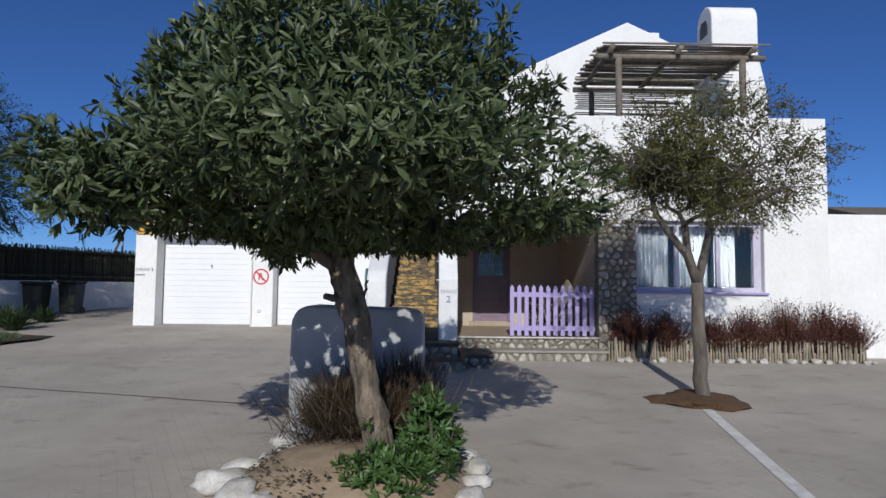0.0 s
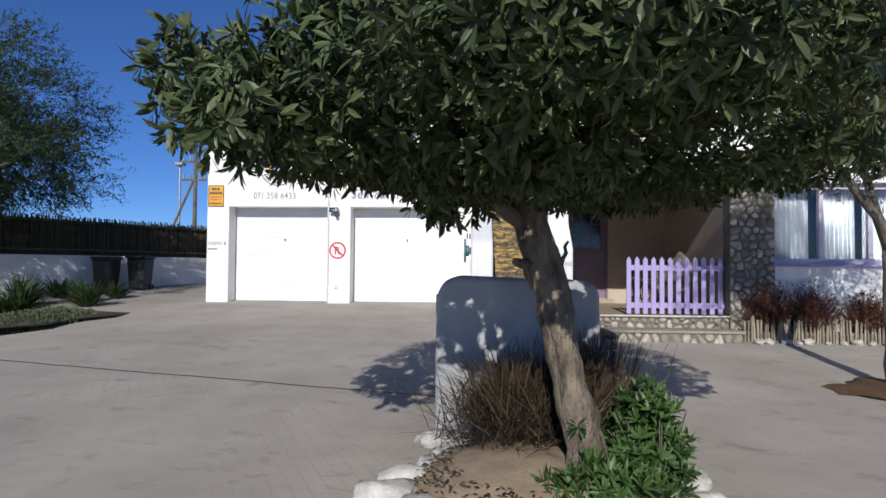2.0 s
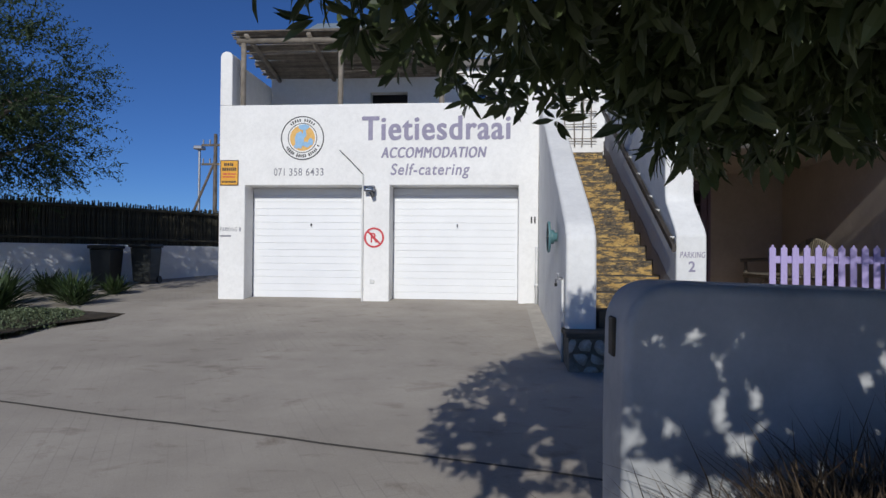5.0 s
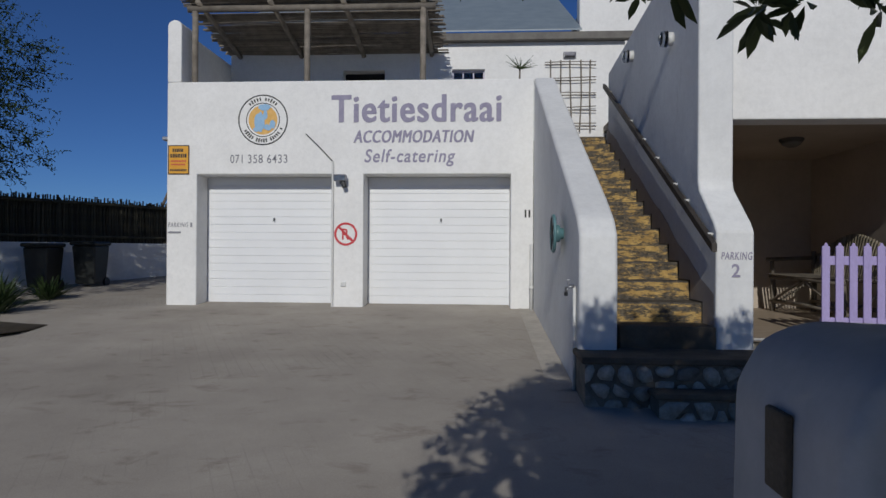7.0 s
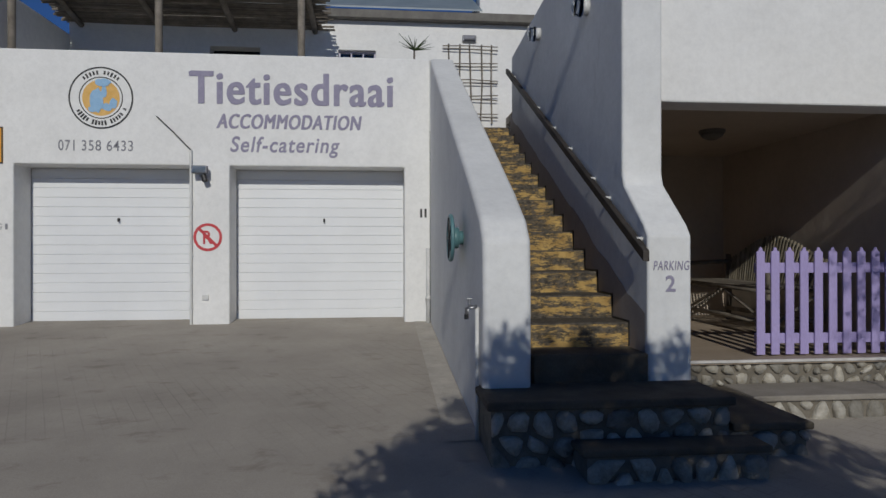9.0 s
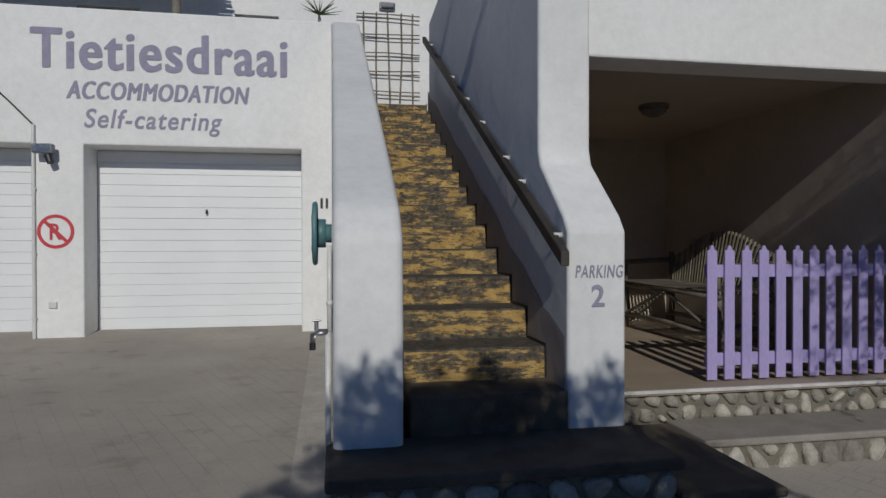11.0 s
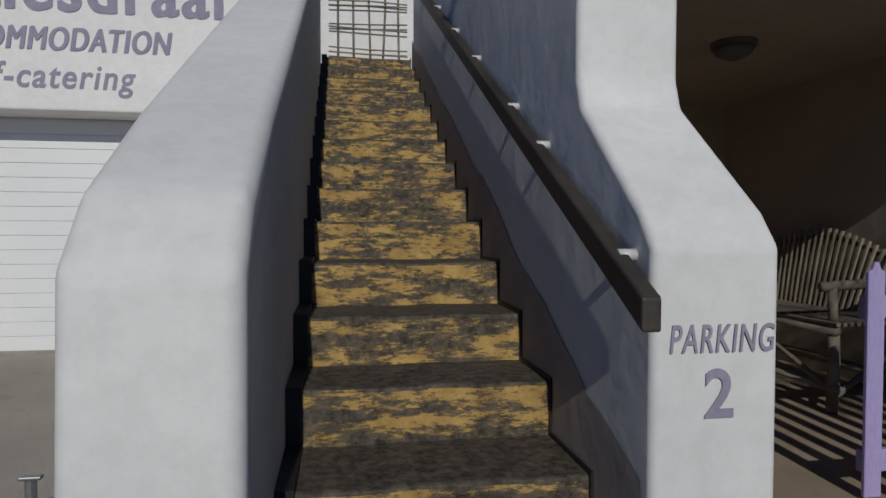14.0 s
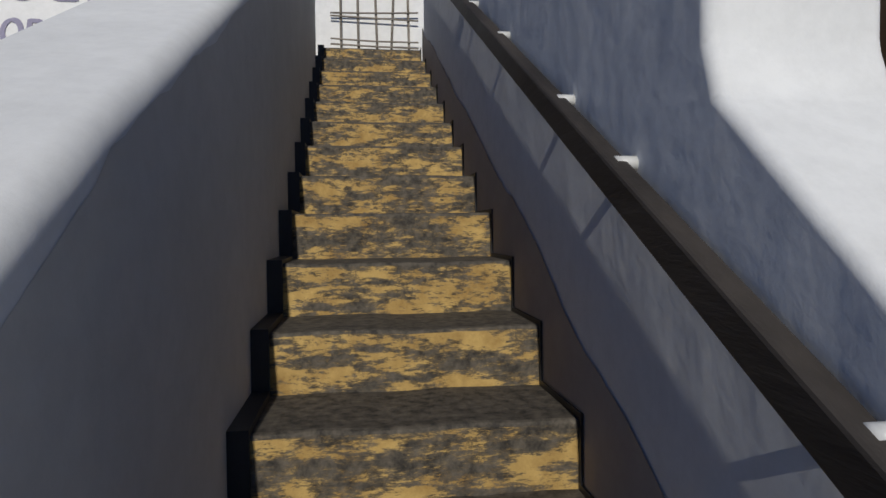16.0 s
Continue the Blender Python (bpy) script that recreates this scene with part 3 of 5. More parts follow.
        while x < -7.12 + w / 2 - 0.02:
            step = rnd.uniform(0.028, 0.045) * (1 if h > 0.04 else 0.7)
            part("letter_bar", box(x, x + step * 0.72, y - 0.0145, y - 0.0125, z, z + h), BLACK if h > 0.03 else RED, a)
            x += step


def garage_fittings():
    y = YG
    f = thing("flood_light", -4.47, y, 2.9, "grey wall-mounted floodlight with a motion sensor", "lamp")
    part("bracket", box(-4.48, -4.44, y - 0.08, y, 2.84, 2.88, 0.005), STEEL, f)
    h = part("housing", box(-4.56, -4.36, y - 0.17, y - 0.07, 2.88, 2.98, 0.012), LETTERGREY, f)
    part("lens", box(-4.545, -4.375, y - 0.176, y - 0.171, 2.89, 2.97), GLASS, h)
    part("sensor", tube([(-4.42, y - 0.1, 2.86), (-4.39, y - 0.12, 2.78)], [0.04, 0.035], 12), BLACK, f, "black sensor head")
    c = thing("cable_conduit", -4.66, y, 0.9, "thin white conduit down the pier with a dark slanting cable", "conduit")
    part("pipe", tube([(-4.6, y - 0.02, 0.88), (-4.6, y - 0.02, 3.2)], 0.018, 10), PVC, c)
    part("cable", tube([(-4.6, y - 0.02, 3.2), (-4.85, y - 0.015, 3.46), (-5.04, y - 0.01, 3.64)], 0.008, 6), BLACK, c, "dark slanting cable")
    for z in (1.1, 1.8, 2.5):
        part("clip", box(-4.625, -4.575, y - 0.03, y - 0.001, z, z + 0.02, 0.002), PVC, c)
    for x in (-1.56, -1.5):
        b = thing("wall_vent_slot", x, y, 2.36, "small dark slot in the garage wall", "vent")
        part("slot", box(x - 0.014, x + 0.014, y - 0.005, y - 0.001, 2.32, 2.44, 0.002), BLACK, b)
    s = thing("wall_socket", -4.4, y, 1.2, "small white box on the pier", "socket")
    part("cover", box(-4.46, -4.38, y - 0.025, y, 1.22, 1.29, 0.006), PVC, s)


def balcony():
    # long rear wall behind balcony and landing, with the small barred window
    xs = (-7.09, -4.9, -4.1, -2.82, -2.2, 0.4)
    zs = (3.3, 4.2, 4.92, 5.22, 5.72)
    hole = lambda i, j: (i == 3 and j == 2) or (i == 1 and j in (1, 2))
    structure("wall_house", grid_wall(xs, zs, lambda i, j: not hole(i, j), 16.6, 16.85, 0.01), WHITE, "white plastered house wall behind the balcony")
    structure("wall_house_room", box(-7.0, 0.3, 17.3, 17.4, 3.3, 5.7), DARKROOM, "backdrop wall in the house, coloured near-black as unlit")
    w = tagged(new("window_balcony"), "small dark window with three panes", "window", "", "structure")
    part("window_frame", grid_wall((-2.82, -2.79, -2.62, -2.6, -2.42, -2.4, -2.23, -2.2), (4.92, 4.95, 5.19, 5.22), lambda i, j: j != 1 or i % 2 == 0, 16.68, 16.72, 0), FRAME, w)
    for x0, x1 in ((-2.79, -2.62), (-2.6, -2.42), (-2.4, -2.23)):
        part("pane", box(x0, x1, 16.695, 16.7, 4.95, 5.19), GLASS, w)
    structure("trim_eave", box(-7.3, 0.55, 16.45, 16.62, 5.72, 5.86, 0.01), EAVE, "grey timber eave board", "eave")
    structure("roof_house", profile_x([(16.42, 5.87), (16.42, 5.9), (21.0, 8.4), (21.0, 8.3)], -7.4, -0.42), ROOF, "blue-grey sheet roof", "roof")
    # pergola over the balcony
    p = thing("balcony_pergola", -5.1, 15.0, 3.6, "gum-pole pergola roofed with weathered laths over the balcony", "pergola", "pergolas")
    for x in (-6.98, -5.1, -3.2):
        part("post", tube([(x, 14.85, 4.2), (x, 14.85, 5.72)], 0.05, 10), POLE, p, smooth=True)
    part("beam", tube([(-7.1, 14.85, 5.76), (-3.0, 14.85, 5.74)], 0.055, 10), POLE, p, smooth=True)
    for x in (-6.9, -5.7, -4.5, -3.2):
        part("rafter", tube([(x, 14.75, 5.85), (x, 16.6, 5.5)], 0.045, 8), POLE, p, smooth=True)
    rnd = random.Random(11)
    for k in range(84):
        yy = 14.72 + k * 0.0228
        z = 5.9 - (yy - 14.75) * 0.19
        if rnd.random() < 0.1:
            continue
        x0, x1 = -7.2 + rnd.uniform(-0.05, 0.15), -2.95 + rnd.uniform(-0.2, 0.08)
        part("lath", tube([(x0, yy, z + rnd.uniform(-0.01, 0.02)), ((x0 + x1) / 2, yy + rnd.uniform(-0.015, 0.015), z + rnd.uniform(-0.01, 0.02)), (x1, yy, z + rnd.uniform(-0.01, 0.02))], rnd.uniform(0.01, 0.019), 5), POLE, p)


def trellis():
    t = thing("wall_trellis", -0.6, 16.55, 4.0, "rustic lath trellis fixed to the white house wall", "trellis")
    rnd = random.Random(5)
    for x in (-0.98, -0.8, -0.6, -0.42, -0.24):
        part("upright", tube([(x + rnd.uniform(-0.02, 0.02), 16.56, 5.36), (x + rnd.uniform(-0.02, 0.02), 16.555, 4.7), (x + rnd.uniform(-0.02, 0.02), 16.56, 4.02)], 0.013, 6), POLE, t)
    for z in (5.27, 4.97, 4.7, 4.42, 4.12):
        for dz in (0, 0.055):
            part("crosspiece", tube([(-1.08, 16.53, z + dz + rnd.uniform(-0.02, 0.02)), (-0.6, 16.53, z + dz), (-0.14, 16.53, z + dz + rnd.uniform(-0.02, 0.02))], 0.009, 6), POLE, t)
    l = thing("bulkhead_lamp", -0.62, 16.6, 5.45, "grey oval bulkhead lamp on the wall", "lamp")
    part("base", box(-0.74, -0.5, 16.55, 16.6, 5.4, 5.52, 0.02), STEEL, l)
    part("cover", box(-0.72, -0.52, 16.5, 16.55, 5.42, 5.5, 0.03), LETTERGREY, l)


def spiky_plant():
    t = thing("spiky_pot_plant", -1.62, 15.6, 3.6, "thin dark spiky plant behind the parapet", "plant")
    part("stem", tube([(-1.62, 15.6, 3.58), (-1.6, 15.6, 4.95)], [0.02, 0.014], 6), BARKDARK, t)
    rnd = random.Random(8)
    bm = bmesh.new()
    for k in range(16):
        a, e = rnd.uniform(0, 6.28), rnd.uniform(-0.1, 1.3)
        ln = rnd.uniform(0.22, 0.36)
        d = Vector((math.cos(a) * math.cos(e), math.sin(a) * math.cos(e), math.sin(e)))
        tube([Vector((-1.6, 15.6, 4.93)), Vector((-1.6, 15.6, 4.93)) + d * ln], [0.012, 0.002], 4, bm)
    part("foliage", bm, ACACIALEAF, t)


# ---- staircase ----
SX0, SX1 = -1.08, -0.28
RISE, TREAD = 0.175, 0.336
S2Y, S2Z = 10.81, 1.52


def staircase():
    st = thing("stairs", -0.68, 10.1, 0.95, "straight flight of concrete steps with worn ochre paint", "stairs", "", "structure")
    for k in range(-2, 13):
        y, z = S2Y + k * TREAD, S2Z + k * RISE
        rnd = random.Random(k + 50)
        bm = box(SX0 + 0.003, SX1 - 0.003, y, y + TREAD + 0.02, z - RISE - 0.03, z, 0.012)
        bmesh.ops.subdivide_edges(bm, edges=[e for e in bm.edges if e.calc_length() > 0.4], cuts=9)
        for v in bm.verts:
            n = noise.noise(Vector((v.co.x * 7, k * 3.7, v.co.z * 9)))
            v.co.y += 0.008 * n
            v.co.z += 0.005 * n
        # the lowest step lies in shade, so it gets the darkened cement
        part("step", bm, DARKCEM if k == -2 else STEP, st)
    # black edge strip that follows the steps on both sides
    prof = []
    for k in range(-1, 13):
        prof += [(S2Y + k * TREAD - 0.014, S2Z + (k - 1) * RISE + 0.014), (S2Y + k * TREAD - 0.014, S2Z + k * RISE + 0.014)]
    last = (S2Y + 13 * TREAD, S2Z + 12 * RISE + 0.014)
    part("edge_strip", profile_x(prof + [last, (last[0], 0.7), (prof[0][0], 0.7)], -1.117, SX0 + 0.012), BLACK, st, "black stepped edge strip")
    inner = [(y + 0.05, z - 0.05) for y, z in prof + [last]]
    part("edge_strip", profile_x(prof + [last] + inner[::-1], SX1 - 0.012, SX1 - 0.006), BLACK, st, "black stepped edge strip")
    ytop, ztop = S2Y + 12 * TREAD, S2Z + 12 * RISE
    structure("floor_landing_top", box(-1.44, 0.0, ytop + TREAD, 16.6, ztop - 0.2, ztop), STEPCEM, "grey cement landing at the stair head", "floor")
    # left parapet, its top follows the flight
    left = [(10.03, 0.55), (10.0, 1.5), (10.02, 1.94), (10.14, 2.08), (10.5, 2.3), (14.598, 4.5), (14.598, 0.55)]
    soften(structure("wall_stair_left", profile_x(left, -1.436, -1.118, 0.042, 5), GREYWALL, "white plastered stair parapet with a rounded sloping top", smooth=True))
    # right side: pier with a sloped shoulder, then a full-height wall
    side = [(10.16, 0.6), (10.16, 1.97), (10.22, 2.05), (10.58, 2.36), (10.61, 2.45), (10.6, 4.85), (14.7, 4.58), (14.7, 0.6)]
    soften(structure("wall_stair_right", profile_x(side, SX1, 0.032, 0.022, 4), GREYWALL, "weathered white plastered stair wall with a sloped shoulder", smooth=True))
    # brown splash band painted along the steps
    band = []
    rnd = random.Random(2)
    lo, hi = [], []
    for k in range(60):
        y = 10.2 + k * 0.0775
        base = S2Z + (y - S2Y) / TREAD * RISE
        lo.append((y, base - 0.35))
        hi.append((y, base + 0.2 + 0.05 * noise.noise(Vector((y * 2.1, 0, 0))) + 0.02 * noise.noise(Vector((y * 9, 3, 0)))))
    bm = bmesh.new()
    a = [bm.verts.new((SX1 - 0.004, *p)) for p in lo]
    b = [bm.verts.new((SX1 - 0.004, *p)) for p in hi]
    for k in range(59):
        bm.faces.new((a[k], a[k + 1], b[k + 1], b[k]))
    structure("trim_dado", bm, DADO, "faded brown splash band painted along the steps", "dado")
    # thin sheet over the inner parapet face, its ragged top marking where shade begins
    bm = bmesh.new()
    rows = []
    for k in range(91):
        y = 10.06 + k * 0.0503
        top = (1.99 + (y - 10.06) * 0.68 if y < 10.5 else 2.3 + (y - 10.5) * 0.5366) - 0.05 + 0.018 * noise.noise(Vector((y * 4, 1, 0))) + 0.01 * noise.noise(Vector((y * 15, 4, 0)))
        rows.append((bm.verts.new((-1.1172, y, 0.96)), bm.verts.new((-1.1172, y, min(top, 1.9 + (y - 10.06) * 1.4)))))
    for a, b in zip(rows, rows[1:]):
        bm.faces.new((a[0], b[0], b[1], a[1]))
    structure("trim_dado_parapet", bm, INNERSHADE, "brown-grey sheet tinted for the shade on the inner parapet face", "dado")
    # handrail
    h = thing("handrail", -0.37, 10.13, 1.8, "dark weathered timber handrail on white brackets", "handrail")
    y0, z0, y1, z1 = 10.08, 1.828, 14.8, 4.4
    bm = profile_x([(y0, z0 - 0.035), (y0, z0 + 0.04), (y1, z1 + 0.045), (y1, z1 - 0.03)], -0.345, -0.3, 0.007, 2)
    part("rail", bm, RAILWOOD, h)
    for f in (0.035, 0.165, 0.24, 0.38, 0.5, 0.64, 0.8, 0.92):
        y, z = y0 + (y1 - y0) * f, z0 + (z1 - z0) * f
        part("bracket", tube([(-0.322, y, z + 0.03), (SX1, y, z + 0.03)], 0.015, 12), PVC, h, "white plastic bracket", True)
    for y, z in ((11.4, 4.0), (13.1, 4.35)):
        l = thing("wall_lamp", SX1 - 0.05, y, z, "small round white lamp on the stair wall", "lamp", "stair wall lamps")
        part("base", tube([(SX1, y, z), (SX1 - 0.06, y, z)], 0.07, 16), PVC, l, smooth=True)
        part("shade", tube([(SX1 - 0.06, y, z), (SX1 - 0.12, y, z), (SX1 - 0.14, y, z)], [0.085, 0.075, 0.03], 16), GLASS, l)


def landing_steps():
    bx = thing("entrance_steps", -0.6, 9.7, 0.6, "low rubble-stone landing at the stair foot, cement treads darkened for the tree's shade", "steps", "", "structure")
    part("landing_core", box(-1.44, 0.02, 9.68, 10.17, 0.5, 0.93), MORTAR, bx)
    part("landing_tread", box(-1.47, 0.05, 9.64, 10.155, 0.931, 0.985, 0.015), DARKCEM, bx)
    part("side_core", box(0.024, 0.55, 9.72, 10.7, 0.5, 0.76), MORTAR, bx)
    part("side_tread", box(0.054, 0.58, 9.68, 10.715, 0.761, 0.81, 0.015), DARKCEM, bx)
    part("front_core", box(-0.95, 0.1, 9.42, 9.676, 0.45, 0.72), MORTAR, bx)
    part("front_tread", box(-0.98, 0.13, 9.4, 9.637, 0.721, 0.765, 0.015), DARKCEM, bx)
    stones_on(bx, lambda u, v, d: (-1.44 + u, 9.68 - d, 0.56 + v), 1.46, 0.36, 0.15, 21, 0.035)
    stones_on(bx, lambda u, v, d: (0.03 + u, 9.72 - d, 0.56 + v), 0.52, 0.19, 0.14, 22, 0.035)
    stones_on(bx, lambda u, v, d: (-0.95 + u, 9.42 - d, 0.54 + v), 1.05, 0.17, 0.14, 23, 0.035)
    stones_on(bx, lambda u, v, d: (0.55 + d, 9.75 + u, 0.58 + v), 0.55, 0.17, 0.14, 24, 0.035)
    ps = thing("porch_steps", 1.3, 10.5, 0.6, "rubble-stone porch step with a pale cement tread", "steps", "", "structure")
    part("step_core", box(0.584, 2.5, 10.36, 10.76, 0.5, 0.77), MORTAR, ps)
    part("step_tread", box(0.584, 2.53, 10.33, 10.76, 0.771, 0.815, 0.012), STEPCEM, ps)
    stones_on(ps, lambda u, v, d: (0.59 + u, 10.36 - d, 0.6 + v), 1.9, 0.165, 0.13, 25, 0.028)
    stones_on(ps, lambda u, v, d: (0.04 + u, 10.78 - d, 0.8 + v), 2.42, 0.165, 0.115, 26, 0.028)
    part("riser_core", box(0.032, 2.46, 10.781, 10.9, 0.6, 0.965), MORTAR, ps)


def stair_side_fittings():
    r = thing("hose_reel", -1.44, 11.0, 1.8, "teal metal hose reel on the stair parapet", "hose reel")
    part("hub", tube([(-1.44, 11.0, 1.97), (-1.53, 11.0, 1.97)], 0.055, 14), TEAL, r, smooth=True)
    part("drum", tube([(-1.475, 11.0, 1.97), (-1.53, 11.0, 1.97)], 0.085, 18), TEAL, r, smooth=True)
    part("disc", tube([(-1.53, 11.0, 1.97), (-1.545, 11.0, 1.97)], 0.175, 28), TEAL, r)
    part("rim", tube([(-1.538, 11.0 + 0.175 * math.cos(k * math.pi / 14), 1.97 + 0.175 * math.sin(k * math.pi / 14)) for k in range(29)], 0.016, 8), TEAL, r, smooth=True)
    for k in range(5):
        a = k * 1.257
        part("spoke", tube([(-1.549, 11.0, 1.97), (-1.549, 11.0 + 0.17 * math.cos(a), 1.97 + 0.17 * math.sin(a))], 0.008, 6), BLACK, r)
    t = thing("garden_tap", -1.46, 10.12, 1.5, "brass garden tap on a white standpipe", "tap")
    part("standpipe", tube([(-1.458, 10.12, 0.6), (-1.458, 10.12, 1.5)], 0.014, 10), PVC, t, smooth=True)
    b = part("body", tube([(-1.458, 10.12, 1.5), (-1.505, 10.12, 1.5), (-1.525, 10.12, 1.49), (-1.528, 10.12, 1.45)], [0.016, 0.016, 0.014, 0.011], 10), STEEL, t, smooth=True)
    part("valve", tube([(-1.51, 10.12, 1.51), (-1.51, 10.12, 1.55)], 0.01, 8), STEEL, b)
    part("lever", box(-1.53, -1.49, 10.112, 10.128, 1.55, 1.558, 0.003), STEEL, b)
    part("nozzle", tube([(-1.528, 10.12, 1.452), (-1.528, 10.12, 1.42)], 0.015, 8), BLACK, t, "black hose nozzle")
    d = thing("drain_pipe", -1.48, 14.5, 0.9, "white plastic drain pipe in the wall corner", "pipe")
    part("pipe", tube([(-1.475, 14.48, 0.85), (-1.475, 14.48, 1.9)], 0.028, 12), PVC, d, smooth=True)
    part("collar", tube([(-1.475, 14.48, 1.2), (-1.475, 14.48, 1.26)], 0.035, 12), PVC, d, smooth=True)


# ---- porch and main house ----
YH = 10.72


def main_house():
    xs = (0.036, 2.46, 3.12, 5.33, 6.46)
    zs = (0.5, 1.8, 3.02, 4.85)
    hole = lambda i, j: (i == 0 and j < 2) or (i == 2 and j == 1) or (i == 1 and j < 2)
    structure("wall_house_front", grid_wall(xs, zs, lambda i, j: not hole(i, j), YH, 11.0, 0.015), WHITE, "white plastered house front with porch and window openings")
    structure("wall_stone_core", box(2.463, 3.117, YH + 0.03, 11.0, 0.5, 3.017), MORTAR, "mortared core of the stone pillar")
    structure("wall_house_side", box(6.26, 6.46, 11.003, 16.6, 0.5, 4.85, 0.01), WHITE, "white plastered house side wall")
    structure("wall_boundary", box(6.465, 30.0, 10.95, 11.2, 0.4, 3.2, 0.02), WHITE, "long white plastered boundary wall")
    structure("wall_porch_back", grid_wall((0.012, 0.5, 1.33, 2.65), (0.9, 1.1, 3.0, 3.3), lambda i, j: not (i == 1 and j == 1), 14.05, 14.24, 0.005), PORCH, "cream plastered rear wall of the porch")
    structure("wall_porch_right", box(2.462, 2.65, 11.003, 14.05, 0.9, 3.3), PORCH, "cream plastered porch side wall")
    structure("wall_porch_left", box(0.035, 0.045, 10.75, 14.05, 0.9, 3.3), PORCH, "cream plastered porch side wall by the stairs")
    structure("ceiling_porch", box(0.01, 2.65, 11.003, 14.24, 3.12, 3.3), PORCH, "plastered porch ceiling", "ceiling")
    structure("floor_porch", box(0.032, 2.46, 10.74, 14.05, 0.968, 1.0, 0.006), TILE, "tan screed porch floor", "floor")
    structure("trim_porch_edge", box(0.032, 2.46, 10.725, 10.742, 0.985, 1.006), LINE, "white painted porch edge", "trim")
    structure("wall_dim_room", box(0.0, 6.2, 14.8, 14.9, 0.5, 4.0), DARKROOM, "backdrop wall in the house, coloured near-black as unlit")
    structure("floor_terrace", box(0.01, 6.26, 11.003, 16.6, 4.0, 4.12), STEPCEM, "cement terrace floor", "floor")
    structure("floor_room", box(2.66, 6.25, 11.003, 14.8, 0.5, 0.6), TILE, "tan screed room floor", "floor")
    # front door
    d = thing("door_1", 0.915, 14.1, 1.1, "plum-painted timber door with a nine-pane window, closed", "door", "", "structure")
    part("door_leaf", grid_wall((0.54, 0.63, 1.19, 1.29), (1.1, 2.13, 2.86, 2.96), lambda i, j: not (i == 1 and j == 1), 14.09, 14.14, 0.004), PURPLE, d)
    part("door_frame", grid_wall((0.5, 0.54, 1.29, 1.33), (1.1, 2.96, 3.0), lambda i, j: i != 1 or j == 1, 14.03, 14.17, 0.003), PURPLE, d)
    for x in (0.817, 1.003):
        part("glazing_bar", box(x - 0.012, x + 0.012, 14.095, 14.125, 2.13, 2.86), PURPLE, d)
    for z in (2.373, 2.617):
        part("glazing_bar", box(0.63, 1.19, 14.096, 14.124, z - 0.012, z + 0.012), PURPLE, d)
    for z in (1.2, 1.66):
        part("panel", box(0.66, 1.16, 14.082, 14.1, z, z + 0.38, 0.008), PURPLE, d)
    part("pane", box(0.63, 1.19, 14.127, 14.132, 2.13, 2.86), GLASS, d)
    part("door_handle", tube([(1.24, 14.09, 2.02), (1.24, 14.05, 2.02), (1.15, 14.045, 2.02)], 0.011, 8), STEEL, d, "steel lever handle")
    structure("trim_threshold", box(0.42, 1.42, 13.9, 14.048, 1.0, 1.09, 0.01), TILE, "raised tan door threshold", "threshold")
    c = thing("ceiling_lamp", 1.35, 12.3, 3.12, "round dull lamp fitting on the porch ceiling", "lamp")
    part("base", tube([(1.35, 12.3, 3.12), (1.35, 12.3, 3.09)], 0.13, 20), EAVE, c)
    part("shade", tube([(1.35, 12.3, 3.09), (1.35, 12.3, 3.05), (1.35, 12.3, 3.02)], [0.12, 0.1, 0.04], 20), EAVE, c, smooth=True)
    # big window
    w = tagged(new("window_1"), "wide white-framed window with white curtains behind the glass", "window", "", "structure")
    part("window_frame", grid_wall((3.12, 3.19, 3.83, 3.9, 4.55, 4.62, 5.2, 5.33), (1.8, 1.88, 2.94, 3.02), lambda i, j: j != 1 or i % 2 == 0, 10.84, 10.92, 0.006), FRAME, w)
    for x0, x1 in ((3.19, 3.83), (3.9, 4.55), (4.62, 5.2)):
        part("pane", box(x0, x1, 10.875, 10.881, 1.88, 2.94), GLASS, w)
    part("window_sill", box(3.07, 5.38, 10.66, 10.84, 1.76, 1.798, 0.008), LILAC, w, "pale lilac painted sill")
    for name, x0, x1 in (("left", 3.2, 3.8), ("mid", 3.95, 4.5), ("right", 4.63, 5.0)):
        c = thing("curtain", (x0 + x1) / 2, 11.12, 0.6, "white gathered curtain behind the window", "curtain", "window curtains")
        bm = bmesh.new()
        n = 60
        top = [bm.verts.new((x0 + (x1 - x0) * k / n, 11.12 + 0.025 * math.sin(k * 0.9) + 0.01 * math.sin(k * 0.37), 3.0)) for k in range(n + 1)]
        bot = [bm.verts.new((x0 + (x1 - x0) * k / n, 11.12 + 0.035 * math.sin(k * 0.9 + 0.4), 0.605)) for k in range(n + 1)]
        for k in range(n):
            bm.faces.new((top[k], top[k + 1], bot[k + 1], bot[k]))
        part("cloth", bm, CURTAIN, c, smooth=True)
    # stone pillar face
    pil = thing("stone_pillar", 2.79, 10.74, 0.6, "rubble-stone clad pillar between porch and window", "pillar", "", "structure")
    part("cladding_bed", box(2.463, 3.117, 10.725, 10.749, 0.5, 3.015), MORTAR, pil)
    stones_on(pil, lambda u, v, d: (2.465 + u, 10.727 - d, 0.6 + v), 0.65, 2.41, 0.13, 31, 0.03)
    b = thing("bulkhead_lamp", 2.8, 10.7, 2.9, "small white bulkhead lamp on the stone pillar", "lamp")
    part("base", box(2.7, 2.9, 10.63, 10.7, 2.9, 2.95, 0.015), PVC, b)
    part("cover", box(2.72, 2.88, 10.6, 10.66, 2.86, 2.9, 0.015), GLASS, b)


